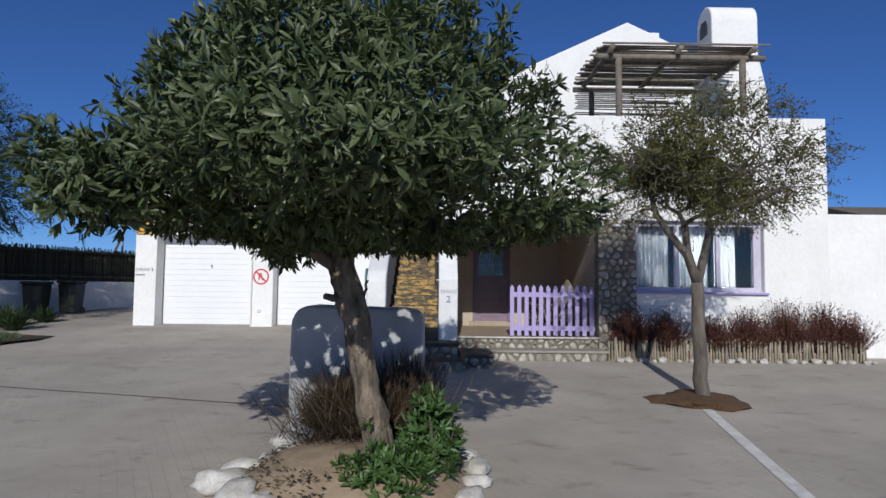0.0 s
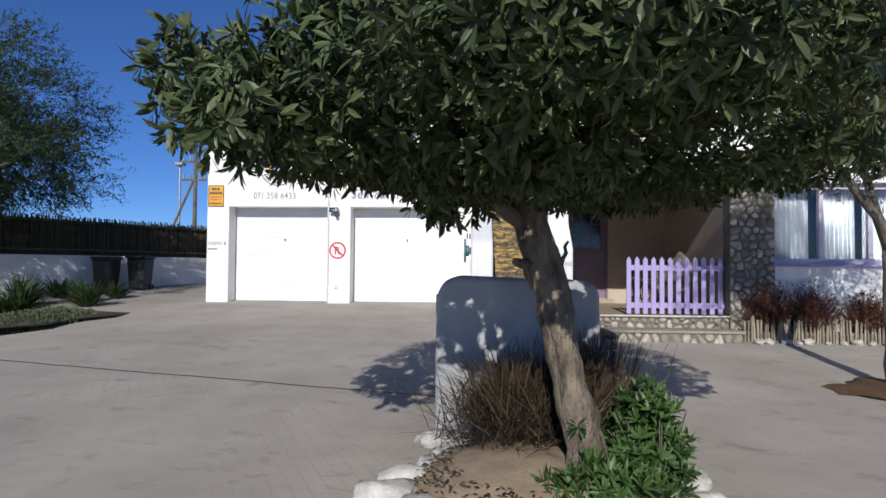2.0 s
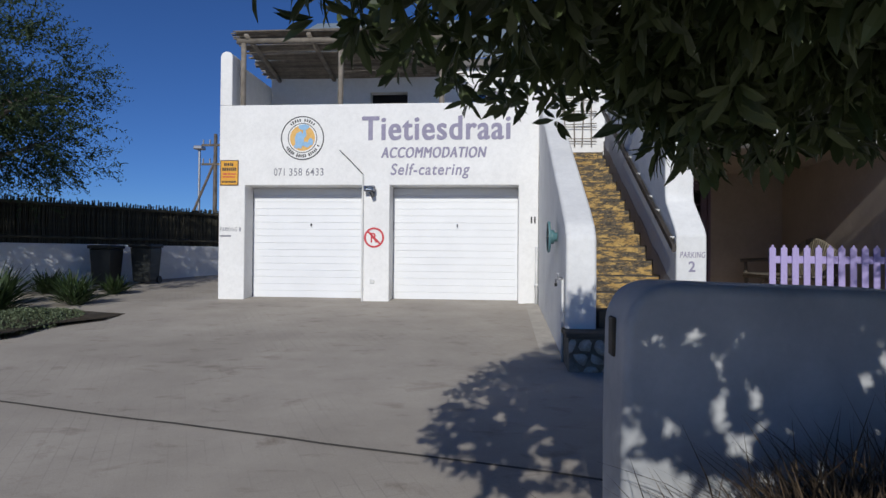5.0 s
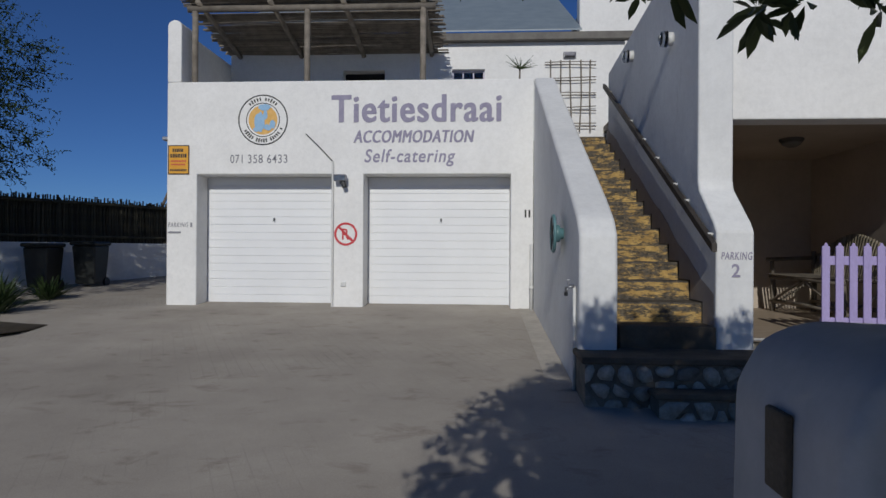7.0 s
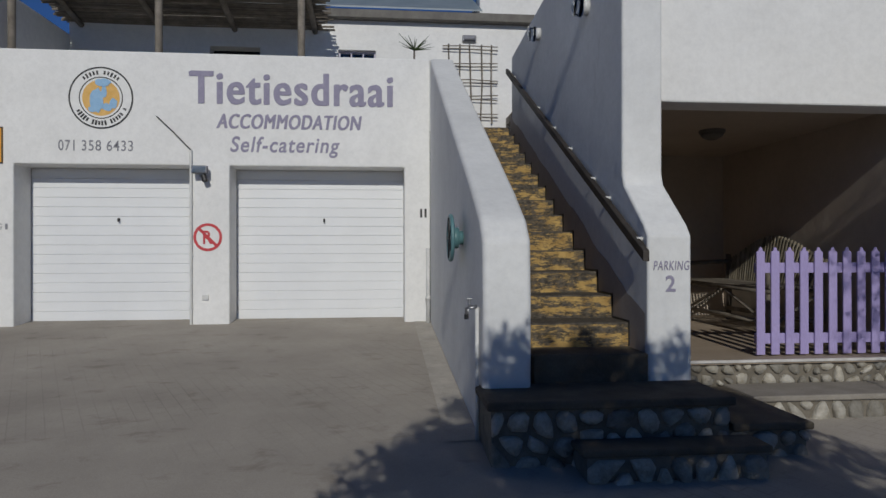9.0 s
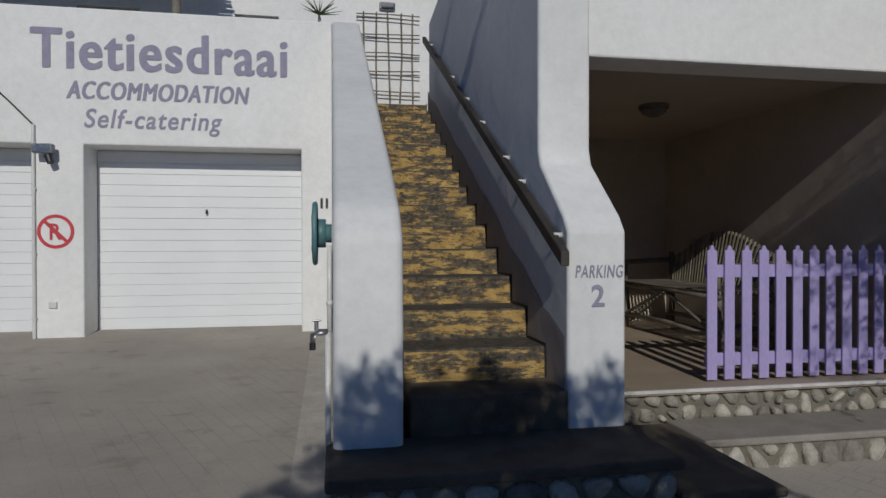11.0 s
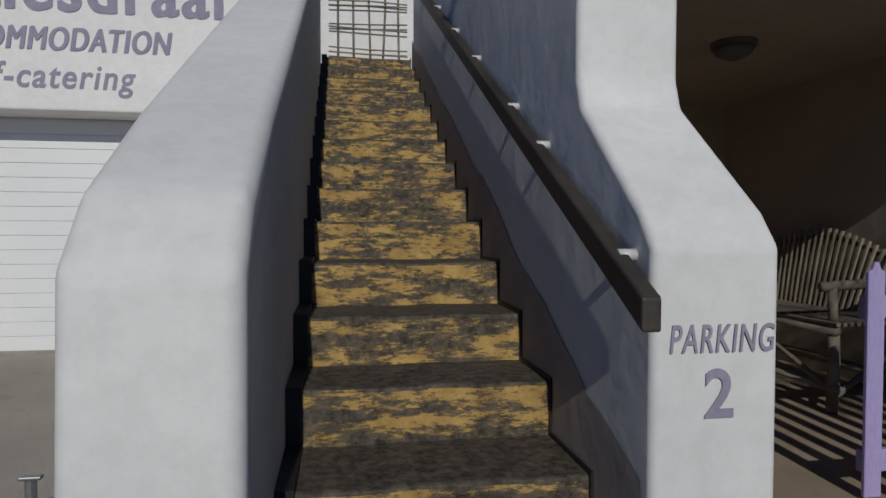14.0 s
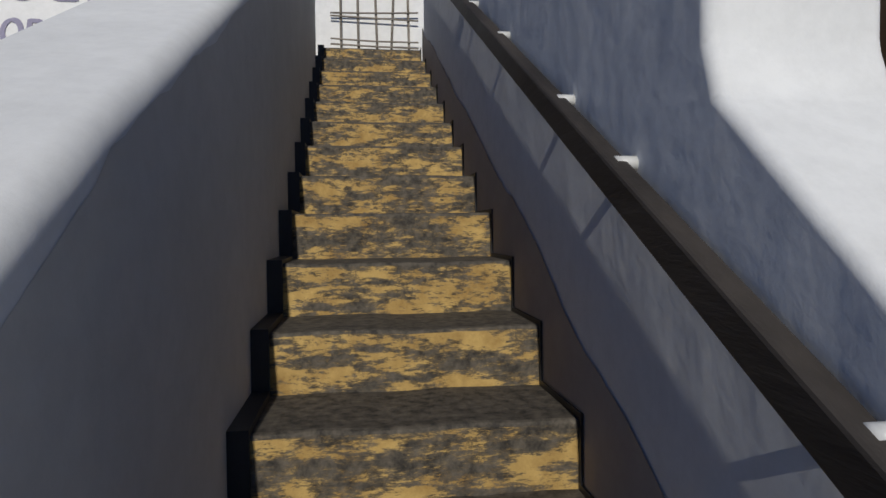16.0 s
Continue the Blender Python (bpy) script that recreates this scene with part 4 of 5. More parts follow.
def picket_fence():
    f = thing("picket_fence", 1.7, 10.92, 1.0, "lilac-painted picket fence panel along the porch edge", "fence")
    n = 12
    for k in range(n):
        x = 0.965 + k * (2.42 - 0.965 - 0.068) / (n - 1)
        poly = [(x, 1.012), (x + 0.072, 1.012), (x + 0.072, 1.855), (x + 0.055, 1.862), (x + 0.045, 1.888), (x + 0.036, 1.893), (x + 0.027, 1.888), (x + 0.017, 1.862), (x, 1.855)]
        part("picket", profile_y(poly, 10.9, 10.918, 0.003, 1), LILAC, f)
    for z in (1.1, 1.68):
        part("rail", box(0.97, 2.45, 10.9185, 10.95, z, z + 0.085, 0.004), LILAC, f)


def bench():
    b = thing("rustic_bench", 2.0, 12.75, 1.0, "rustic lath bench with a fan-shaped back against the porch wall", "bench")
    for y in (11.92, 13.58):
        for x in (1.72, 2.26):
            part("leg", tube([(x, y, 1.0), (x + 0.01, y, 1.28), (x, y, 1.5 if x < 2 else 1.82)], 0.032, 8), POLE, b, smooth=True)
        part("arm", tube([(1.64, y, 1.7), (1.95, y, 1.715), (2.29, y, 1.73)], 0.028, 8), POLE, b, smooth=True)
        part("arm_post", tube([(1.72, y, 1.49), (1.71, y, 1.7)], 0.026, 8), POLE, b, smooth=True)
        part("end_brace", tube([(1.72, y, 1.08), (2.26, y, 1.44)], 0.017, 6), POLE, b)
    for z, x in ((1.46, 1.71), (1.14, 1.72), (1.46, 2.25), (1.14, 2.25)):
        part("rail", tube([(x, 11.88, z), (x, 12.75, z + 0.012), (x, 13.62, z)], 0.027, 8), POLE, b, smooth=True)
    for y0, y1 in ((11.95, 12.7), (13.55, 12.8)):
        part("front_brace", tube([(1.705, y0, 1.15), (1.705, y1, 1.44)], 0.017, 6), POLE, b)
    for k in range(14):
        x = 1.7 + k * 0.042
        part("seat_lath", tube([(x, 11.86, 1.5), (x, 12.75, 1.49), (x, 13.64, 1.5)], 0.015, 6), POLE, b)
    for k in range(33):
        q = (k - 16) / 16
        y = 12.75 + 0.74 * q
        top = 1.76 + 0.27 * math.cos(q * 1.45) ** 1.4
        part("back_lath", tube([(2.23, y, 1.5), (2.32, 12.75 + 0.86 * q, top)], 0.0135, 6), STAKE, b)
    part("top_rail", tube([(2.335, 12.75 + 0.88 * q, 1.72 + 0.25 * math.cos(q * 1.45) ** 1.4) for q in [-1 + k / 8 for k in range(17)]], 0.018, 8), POLE, b, smooth=True)


def terrace():
    p = thing("terrace_pergola", 4.2, 12.3, 4.12, "gum-pole pergola roofed with grey laths on the terrace", "pergola", "pergolas")
    for x, y in ((3.02, 11.35), (5.33, 11.35), (3.0, 13.3), (5.4, 13.3)):
        part("post", tube([(x, y, 4.12), (x, y, 6.12)], 0.06, 10), POLE, p, smooth=True)
    for y in (11.35, 13.3):
        part("beam", tube([(2.6, y, 6.15), (5.75, y, 6.15)], 0.06, 10), POLE, p, smooth=True)
    for x in (2.85, 4.1, 5.45):
        part("rafter", tube([(x, 11.1, 6.25), (x, 13.5, 6.25)], 0.05, 8), POLE, p, smooth=True)
    rnd = random.Random(12)
    for k in range(56):
        y = 11.1 + k * 0.043
        if rnd.random() < 0.12:
            continue
        x0, x1 = 2.62 + rnd.uniform(-0.06, 0.1), 5.65 + rnd.uniform(-0.15, 0.2)
        z = 6.32 + rnd.uniform(-0.01, 0.02)
        part("lath", tube([(x0, y, z), ((x0 + x1) / 2, y + rnd.uniform(-0.015, 0.015), z + rnd.uniform(-0.015, 0.015)), (x1, y, z)], rnd.uniform(0.012, 0.02), 5), POLE, p)
    screen = thing("reed_screen", 3.3, 13.42, 4.12, "grey lath screen below the terrace pergola", "screen")
    for k in range(40):
        z = 4.5 + k * 0.042
        if rnd.random() < 0.1:
            continue
        part("lath", tube([(2.68 + rnd.uniform(-0.05, 0.05), 13.4, z), (4.9 + rnd.uniform(-0.3, 0.3), 13.4, z + rnd.uniform(-0.02, 0.02))], 0.015, 5), POLE, screen)
    c = thing("chimney", 5.9, 13.2, 4.12, "white plastered braai chimney with a rounded top and side vent", "chimney", "", "structure")
    part("breast", profile_y([(5.0, 4.12), (6.62, 4.12), (6.55, 6.0), (6.4, 6.7), (5.42, 6.7), (5.3, 6.2)], 12.75, 13.6, 0.05, 3), WHITE, c)
    pts = [(12.8, 6.65), (13.55, 6.65), (13.55, 7.55)] + [(13.175 + 0.375 * math.cos(a), 7.58 + 0.36 * math.sin(a)) for a in [math.pi * k / 10 for k in range(1, 10)]] + [(12.8, 7.55)]
    part("stack", profile_x(pts, 5.42, 6.4, 0.03, 2), WHITE, c)
    part("vent_opening", profile_x([(13.0, 7.3), (13.35, 7.3), (13.35, 7.5), (13.27, 7.63), (13.08, 7.63), (13.0, 7.5)], 5.4, 5.418), BLACK, c, "dark vent opening")
    g = [(-0.4, 5.0), (-0.4, 6.75), (4.9, 9.25), (7.9, 7.83), (7.9, 5.0)]
    structure("wall_gable", profile_y(g, 16.86, 17.2, 0.03, 2), WHITE, "white plastered gable of the upper house")
    structure("roof_gable", profile_y([(-0.3, 6.65), (4.9, 9.1), (7.8, 7.73), (7.8, 7.63), (4.9, 9.0), (-0.3, 6.55)], 17.203, 24.0), ROOF, "blue-grey sheet roof behind the gable", "roof")
    v = thing("roof_vent", 5.9, 18.2, 8.4, "small white ventilator on the roof", "vent")
    part("cap", box(5.85, 6.2, 18.0, 18.4, 8.45, 9.45, 0.03), WHITE, v)


def far_house():
    h = thing("neighbour_house", 19, 24, 1.1, "low neighbouring house with a brown roof beyond the wall", "house")
    part("wall", box(15.5, 26, 22, 28, 1.16, 4.6), WHITE, h)
    part("roof", profile_x([(21.5, 4.4), (25, 5.3), (28.5, 4.4)], 15.2, 26.5), FARROOF, h)


# ---- planting ----
def leaf_into(verts, faces, base, d, up, ln, w):
    """A folded lance-shaped leaf."""
    side = d.cross(up)
    if side.length < 1e-4:
        side = Vector((1, 0, 0))
    side.normalize()
    nrm = side.cross(d).normalized()
    i = len(verts)
    mid = base + d * ln * 0.55
    verts += [base, mid + side * w + nrm * w * 0.35, base + d * ln - nrm * ln * 0.08, mid - side * w + nrm * w * 0.35, mid]
    faces += [(i, i + 1, i + 4), (i + 1, i + 2, i + 4), (i + 2, i + 3, i + 4), (i + 3, i, i + 4)]


def broad_leaf_into(verts, faces, base, d, up, ln, w):
    """A leathery lance-shaped leaf with a full blade, lightly folded and drooping at the tip."""
    side = d.cross(up)
    if side.length < 1e-4:
        side = Vector((1, 0, 0))
    side.normalize()
    nrm = side.cross(d).normalized()
    i = len(verts)
    m1, m2 = base + d * ln * 0.36, base + d * ln * 0.72 - nrm * ln * 0.03
    verts += [base, m1 + side * w * 0.9 + nrm * w * 0.2, m2 + side * w * 0.85 + nrm * w * 0.2, base + d * ln - nrm * ln * 0.1, m2 - side * w * 0.85 + nrm * w * 0.2, m1 - side * w * 0.9 + nrm * w * 0.2, m1, m2]
    faces += [(i, i + 1, i + 6), (i + 1, i + 2, i + 7, i + 6), (i + 2, i + 3, i + 7), (i + 3, i + 4, i + 7), (i + 4, i + 5, i + 6, i + 7), (i + 5, i, i + 6)]


def rand_dir(rnd):
    while True:
        v = Vector((rnd.uniform(-1, 1), rnd.uniform(-1, 1), rnd.uniform(-1, 1)))
        if 0.05 < v.length < 1:
            return v.normalized()


def leaves_mesh(name, verts, faces, material, parent):
    me = bpy.data.meshes.new(name)
    me.from_pydata([tuple(v) for v in verts], [], faces)
    me.materials.append(material)
    return attach(new(name, me), parent)


def limb(rnd, start, end, r0, r1, n=6, wob=0.08, bm=None, sides=8):
    a, b = Vector(start), Vector(end)
    pts = [a.lerp(b, k / n) + (Vector((rnd.uniform(-wob, wob), rnd.uniform(-wob, wob), rnd.uniform(-wob, wob) * 0.5)) if 0 < k < n else Vector()) for k in range(n + 1)]
    return tube(pts, [r0 + (r1 - r0) * k / n for k in range(n + 1)], sides, bm)


CROWN = Vector((-1.1, 4.55, 2.5))


def crown_reach(d):
    """Radius of the big tree's crown in a direction: wide, domed above, flat beneath, lumpy."""
    front = max(0.0, -d.y)
    rx = 1.9 * (1 - 0.2 * front) if d.x > 0 else 1.5 * (1 - 0.22 * front)
    ry = 1.85
    rz = (1.5 - 0.45 * front) if d.z > 0 else 0.36
    r = 1 / math.sqrt((d.x / rx) ** 2 + (d.y / ry) ** 2 + (d.z / rz) ** 2)
    skirt = 0.2 * max(0.0, 1 - abs(d.z) * 3.2) * (1 - 0.6 * front)
    return r * (0.95 + skirt + 0.15 * noise.noise(d * 2.3 + Vector((4, 1, 7))) + 0.1 * noise.noise(d * 5.5))


def big_tree():
    rnd = random.Random(17)
    t = thing("shade_tree", -0.68, 4.5, 0.35, "leaning evergreen tree with a broad dense crown of dark leathery leaves", "tree")
    pts = [(-0.71, 4.68, 0.35), (-0.73, 4.68, 0.7), (-0.81, 4.7, 1.0), (-0.87, 4.72, 1.3), (-0.91, 4.74, 1.55), (-0.97, 4.75, 1.75), (-1.03, 4.76, 1.97), (-1.04, 4.8, 2.3), (-1.0, 4.86, 2.7), (-1.05, 4.9, 3.2)]
    bm = tube(pts, [0.15, 0.112, 0.1, 0.092, 0.1, 0.108, 0.1, 0.085, 0.065, 0.04], 20)
    bmesh.ops.subdivide_edges(bm, edges=[e for e in bm.edges if abs(e.verts[0].co.z - e.verts[1].co.z) > 0.1], cuts=5)
    for v in bm.verts:
        lump = 0.026 * noise.noise(v.co * 6) + 0.014 * noise.noise(v.co * 25) + 0.012 * abs(noise.noise(Vector((v.co.x * 40, v.co.y * 40, v.co.z * 7))))
        v.co += Vector((v.co.x + 0.85, v.co.y - 4.7, 0)).normalized() * lump
    part("trunk", bm, BARK, t, smooth=True)
    part("branch_stub", limb(rnd, (-1.0, 4.72, 1.72), (-1.14, 4.64, 1.74), 0.04, 0.022, 5, 0.014), BARKDARK, t, "cut branch stub")
    part("branch_stub", limb(rnd, (-0.87, 4.72, 1.72), (-0.83, 4.7, 1.86), 0.016, 0.008, 4, 0.01), BARKDARK, t, "cut branch stub")
    for fork, e, r in (((-1.05, 4.75, 1.95), (-2.3, 4.3, 2.62), 0.058), ((-1.04, 4.8, 2.2), (-1.6, 5.7, 2.8), 0.05), ((-1.0, 4.8, 2.05), (-0.15, 5.1, 2.75), 0.055), ((-1.0, 4.78, 2.3), (-0.9, 3.6, 2.85), 0.048), ((-1.02, 4.85, 2.6), (-1.4, 4.75, 3.5), 0.045), ((-1.0, 4.8, 2.25), (0.45, 4.4, 2.65), 0.042)):
        fork, end = Vector(fork), Vector(e)
        knee = fork.lerp(end, 0.35) + Vector((0, 0, 0.07))
        bmb = limb(rnd, fork, knee, r, r * 0.75, 4, 0.02)
        limb(rnd, knee, end, r * 0.75, r * 0.4, 5, 0.05, bmb)
        for k in range(6):
            s = knee.lerp(end, rnd.uniform(0.1, 1))
            limb(rnd, s, s + Vector((rnd.uniform(-0.8, 0.8), rnd.uniform(-0.8, 0.8), rnd.uniform(-0.05, 0.4))), r * 0.35, 0.008, 4, 0.05, bmb, 6)
        part("limb", bmb, BARKDARK, t, smooth=True)
    part("limb", limb(rnd, (-2.1, 4.32, 2.55), (-2.72, 3.95, 2.52), 0.022, 0.01, 5, 0.04), BARKDARK, t, smooth=True)
    verts, faces = [], []

    def gap(p):
        # small clear shafts between the twigs, where light gets through
        u, v = p.x - 0.07 * p.y, p.z + 0.52 * p.y
        return noise.noise(Vector((u * 11.0, v * 9.5, 0.3))) + 0.3 * noise.noise(Vector((u * 2.2, v * 2.2, 5.0))) > 0.24 + 0.55 * max(0.0, v - 4.6)

    def spray(c, axis, droop, count):
        for q in range(count):
            ld = (axis * rnd.uniform(0.1, 0.9) + rand_dir(rnd) * 0.9 + Vector((0, 0, -droop))).normalized()
            ln = rnd.uniform(0.06, 0.115)
            b = c + ld * 0.012
            if not gap(b + ld * ln * 0.5):
                broad_leaf_into(verts, faces, b, ld, axis, ln, ln * rnd.uniform(0.115, 0.16))

    for k in range(6600):
        d = rand_dir(rnd)
        if d.z < 0 and rnd.random() < 0.25:
            d.z = -d.z
        f = rnd.random() ** 0.33 if k % 4 else rnd.uniform(0.93, 1.04)
        c = CROWN + d * crown_reach(d) * f
        spray(c, (d + Vector((0, 0, 0.35)) + rand_dir(rnd) * 0.5).normalized(), 0.5 if d.z < -0.2 else 0.0, rnd.randint(7, 10))
    # lobes: the fringe towards the street, the long low bough over the drive, tufts hanging by the fork
    for centre, radii, count, droop in (((-0.85, 3.3, 2.5), (0.95, 0.7, 0.24), 850, 0.1), ((-2.3, 4.0, 2.5), (0.43, 0.42, 0.26), 360, 0.25), ((-2.7, 3.9, 2.56), (0.2, 0.25, 0.3), 100, 0.1), ((-2.3, 3.6, 2.32), (0.3, 0.3, 0.22), 150, 0.35), ((-1.5, 5.1, 2.2), (0.32, 0.35, 0.2), 190, 0.4), ((-1.85, 4.7, 2.3), (0.75, 0.5, 0.12), 230, 0.4), ((-0.95, 4.5, 2.28), (0.65, 0.55, 0.14), 260, 0.4), ((-0.5, 5.5, 2.28), (1.0, 0.6, 0.16), 380, 0.4), ((0.4, 4.6, 2.35), (0.5, 0.8, 0.15), 240, 0.4)):
        for k in range(count):
            d = rand_dir(rnd)
            r = rnd.random() ** 0.4
            c = Vector((centre[0] + d.x * radii[0] * r, centre[1] + d.y * radii[1] * r, centre[2] + d.z * radii[2] * r))
            spray(c, (d + rand_dir(rnd) * 0.5).normalized(), droop, rnd.randint(7, 10))
    leaves_mesh("crown", verts, faces, LEAF, t)
    # suckers and shrubs at the foot
    s = thing("leafy_shrub", -0.35, 4.75, 0.4, "low green leafy shrub at the foot of the tree", "shrub")
    verts, faces = [], []
    for k in range(420):
        d = rand_dir(rnd)
        d.z = abs(d.z)
        which = k % 3
        c0, r = ((-0.36, 4.85, 0.48), (0.23, 0.3, 0.55)) if which else ((-0.68, 4.42, 0.42), (0.34, 0.25, 0.26))
        f = rnd.uniform(0.5, 1.05)
        c = Vector((c0[0] + d.x * r[0] * f, c0[1] + d.y * r[1] * f, c0[2] + d.z * r[2] * f))
        for q in range(9):
            ld = (d * 0.5 + Vector((0, 0, 0.2)) + rand_dir(rnd) * 0.8).normalized()
            broad_leaf_into(verts, faces, c, ld, d, rnd.uniform(0.06, 0.12), rnd.uniform(0.009, 0.014))
    leaves_mesh("foliage", verts, faces, LEAFLOW, s)
    bm = bmesh.new()
    for k in range(26):
        a = rnd.uniform(0, 6.28)
        tube([(-0.3, 4.75, 0.35), (-0.36 + 0.22 * math.cos(a), 4.82 + 0.26 * math.sin(a), rnd.uniform(0.5, 0.95))], [0.008, 0.004], 4, bm)
    part("stems", bm, BARKDARK, s)
    sp = thing("leaf_sprig", -0.72, 4.38, 0.9, "small tuft of leaves sprouting from the trunk", "sprig")
    verts, faces = [], []
    for q in range(22):
        ld = (Vector((0, -0.6, 0.1)) + rand_dir(rnd) * 0.9).normalized()
        leaf_into(verts, faces, Vector((-0.79, 4.57, 0.83)), ld, Vector((0, 0, 1)), rnd.uniform(0.06, 0.1), 0.011)
    leaves_mesh("foliage", verts, faces, LEAFLOW, sp)
    g = thing("dry_grass_clump", -1.0, 5.25, 0.4, "dead brown twiggy clump in front of the planter wall", "shrub")
    bm = bmesh.new()
    verts, faces = [], []
    for k in range(4200):
        a, e = rnd.uniform(0, 6.28), rnd.uniform(0.15, 1.5)
        ln = rnd.uniform(0.25, 0.6)
        d = (Vector((math.cos(a) * math.cos(e), math.sin(a) * math.cos(e) * 0.8, math.sin(e) * 0.8)) + rand_dir(rnd) * 0.6).normalized()
        b = Vector((-0.97 + rnd.gauss(0, 0.2), 5.33 + rnd.gauss(0, 0.13), 0.5 + rnd.uniform(0, 0.3)))
        side = Vector((-math.sin(a), math.cos(a), 0)) * 0.004
        m = b + d * ln * 0.6
        tip = b + d * ln + Vector((d.x, d.y, -0.3)) * ln * 0.18
        i = len(verts)
        verts += [b - side, b + side, m + side * 0.8, m - side * 0.8, tip]
        faces += [(i, i + 1, i + 2, i + 3), (i + 3, i + 2, i + 4)]
    leaves_mesh("foliage", verts, faces, DRYTWIG, g)
    verts, faces = [], []
    for k in range(700):
        b = Vector((-0.55 + rnd.gauss(0, 0.09), 5.5 + rnd.gauss(0, 0.07), 0.45))
        tip = b + Vector((rnd.gauss(0, 0.16), rnd.gauss(0, 0.12), rnd.uniform(0.45, 0.9)))
        m = b.lerp(tip, 0.6) + Vector((rnd.gauss(0, 0.02), rnd.gauss(0, 0.02), 0.03))
        i = len(verts)
        verts += [b - Vector((0.004, 0, 0)), b + Vector((0.004, 0, 0)), m + Vector((0.003, 0, 0)), m - Vector((0.003, 0, 0)), tip]
        faces += [(i, i + 1, i + 2, i + 3), (i + 3, i + 2, i + 4)]
    leaves_mesh("tall_tuft", verts, faces, DRYTWIG, g)
    for k in range(40):
        a, e = rnd.uniform(0, 6.28), rnd.uniform(0.3, 1.4)
        d = Vector((math.cos(a) * math.cos(e), math.sin(a) * math.cos(e) * 0.7, math.sin(e)))
        b = Vector((-0.97 + rnd.gauss(0, 0.1), 5.33 + rnd.gauss(0, 0.07), 0.46))
        part("stem", limb(rnd, b, b + d * rnd.uniform(0.35, 0.7), 0.007, 0.002, 4, 0.03, None, 5), BARKDARK, g, "thin dead stem")


def planter():
    w = thing("planter_wall", -1.05, 6.0, 0.3, "thick free-standing plastered wall with rounded corners and flaking paint, greyed for the crown's shade", "wall")
    bm = profile_y([(-1.66, 0.2), (-0.43, 0.2), (-0.42, 1.0), (-0.43, 1.52), (-0.47, 1.59), (-0.6, 1.615), (-1.2, 1.63), (-1.5, 1.64), (-1.6, 1.6), (-1.655, 1.5), (-1.665, 1.0)], 5.82, 6.3, 0.07, 5)
    soften(part("body", bm, FLAKING, w, smooth=True))
    part("letter_slot", box(-1.672, -1.655, 6.0, 6.09, 1.33, 1.49, 0.006), DARKCEM, w, "dark slot in the wall end")
    bm = bmesh.new()
    rows = []
    for j in range(13):
        q = j / 12
        rows.append([bm.verts.new((-0.93 + 0.95 * q * math.cos(k * math.pi / 24), 4.9 + 0.92 * q * math.sin(k * math.pi / 24), 0.26 + 0.34 * (1 - q ** 3) + 0.03 * noise.noise(Vector((q * 3 * math.cos(k * math.pi / 24), q * 3 * math.sin(k * math.pi / 24), 2.0))) * (1 - q))) for k in range(48)])
    for p, q in zip(rows, rows[1:]):
        for k in range(48):
            bm.faces.new((p[k], p[(k + 1) % 48], q[(k + 1) % 48], q[k]))
    bmesh.ops.remove_doubles(bm, verts=bm.verts[:], dist=0.001)
    structure("ground_bed", bm, SAND, "sandy planting bed under the tree", "bed", True)
    rnd = random.Random(6)
    ring = [(-1.72, 5.72, 0.13), (-1.5, 5.72, 0.11), (-1.63, 5.42, 0.1), (-1.72, 5.2, 0.12), (-1.85, 4.95, 0.15), (-1.92, 4.68, 0.17), (-1.75, 4.42, 0.17), (-1.5, 4.3, 0.15), (-1.25, 4.17, 0.13), (-0.98, 4.1, 0.12), (-0.72, 4.06, 0.11), (-0.45, 4.12, 0.12), (-0.22, 4.25, 0.12), (-0.12, 4.5, 0.11), (-0.05, 4.8, 0.1), (-0.03, 5.1, 0.12), (-0.1, 5.4, 0.1), (-0.25, 5.65, 0.1)]
    for x, y, r in ring:
        o = finish("border_rock", rock(rnd, r * 1.05, 0.6), ROCKWHITE, True)
        o.matrix_basis = Matrix.Translation((x + 0.06, y + 0.04, ground_z(y) + r * 0.4)) @ Matrix.Rotation(rnd.uniform(0, 6), 4, "Z") @ Matrix.Diagonal((1.25, 0.85, 1, 1))
        tagged(o, "rough whitewashed rock edging the planting bed", "rock", "bed border rocks")
    lit = thing("leaf_litter", -1.5, 4.8, 0.35, "scattered dry brown leaves on the bed", "leaf litter", "", "stuff")
    verts, faces = [], []
    for k in range(420):
        a = rnd.uniform(1.5, 4.6)
        q = rnd.uniform(0.55, 0.8)
        p = Vector((-0.95 + math.cos(a) * q, 4.9 + math.sin(a) * q, 0.275 + 0.34 * (1 - (q / 0.93) ** 3) + rnd.uniform(0, 0.015)))
        d = rand_dir(rnd)
        d.z *= 0.2
        leaf_into(verts, faces, p, d.normalized(), Vector((0, 0, 1)), 0.05, 0.008)
    leaves_mesh("foliage", verts, faces, DRYTWIG, lit)


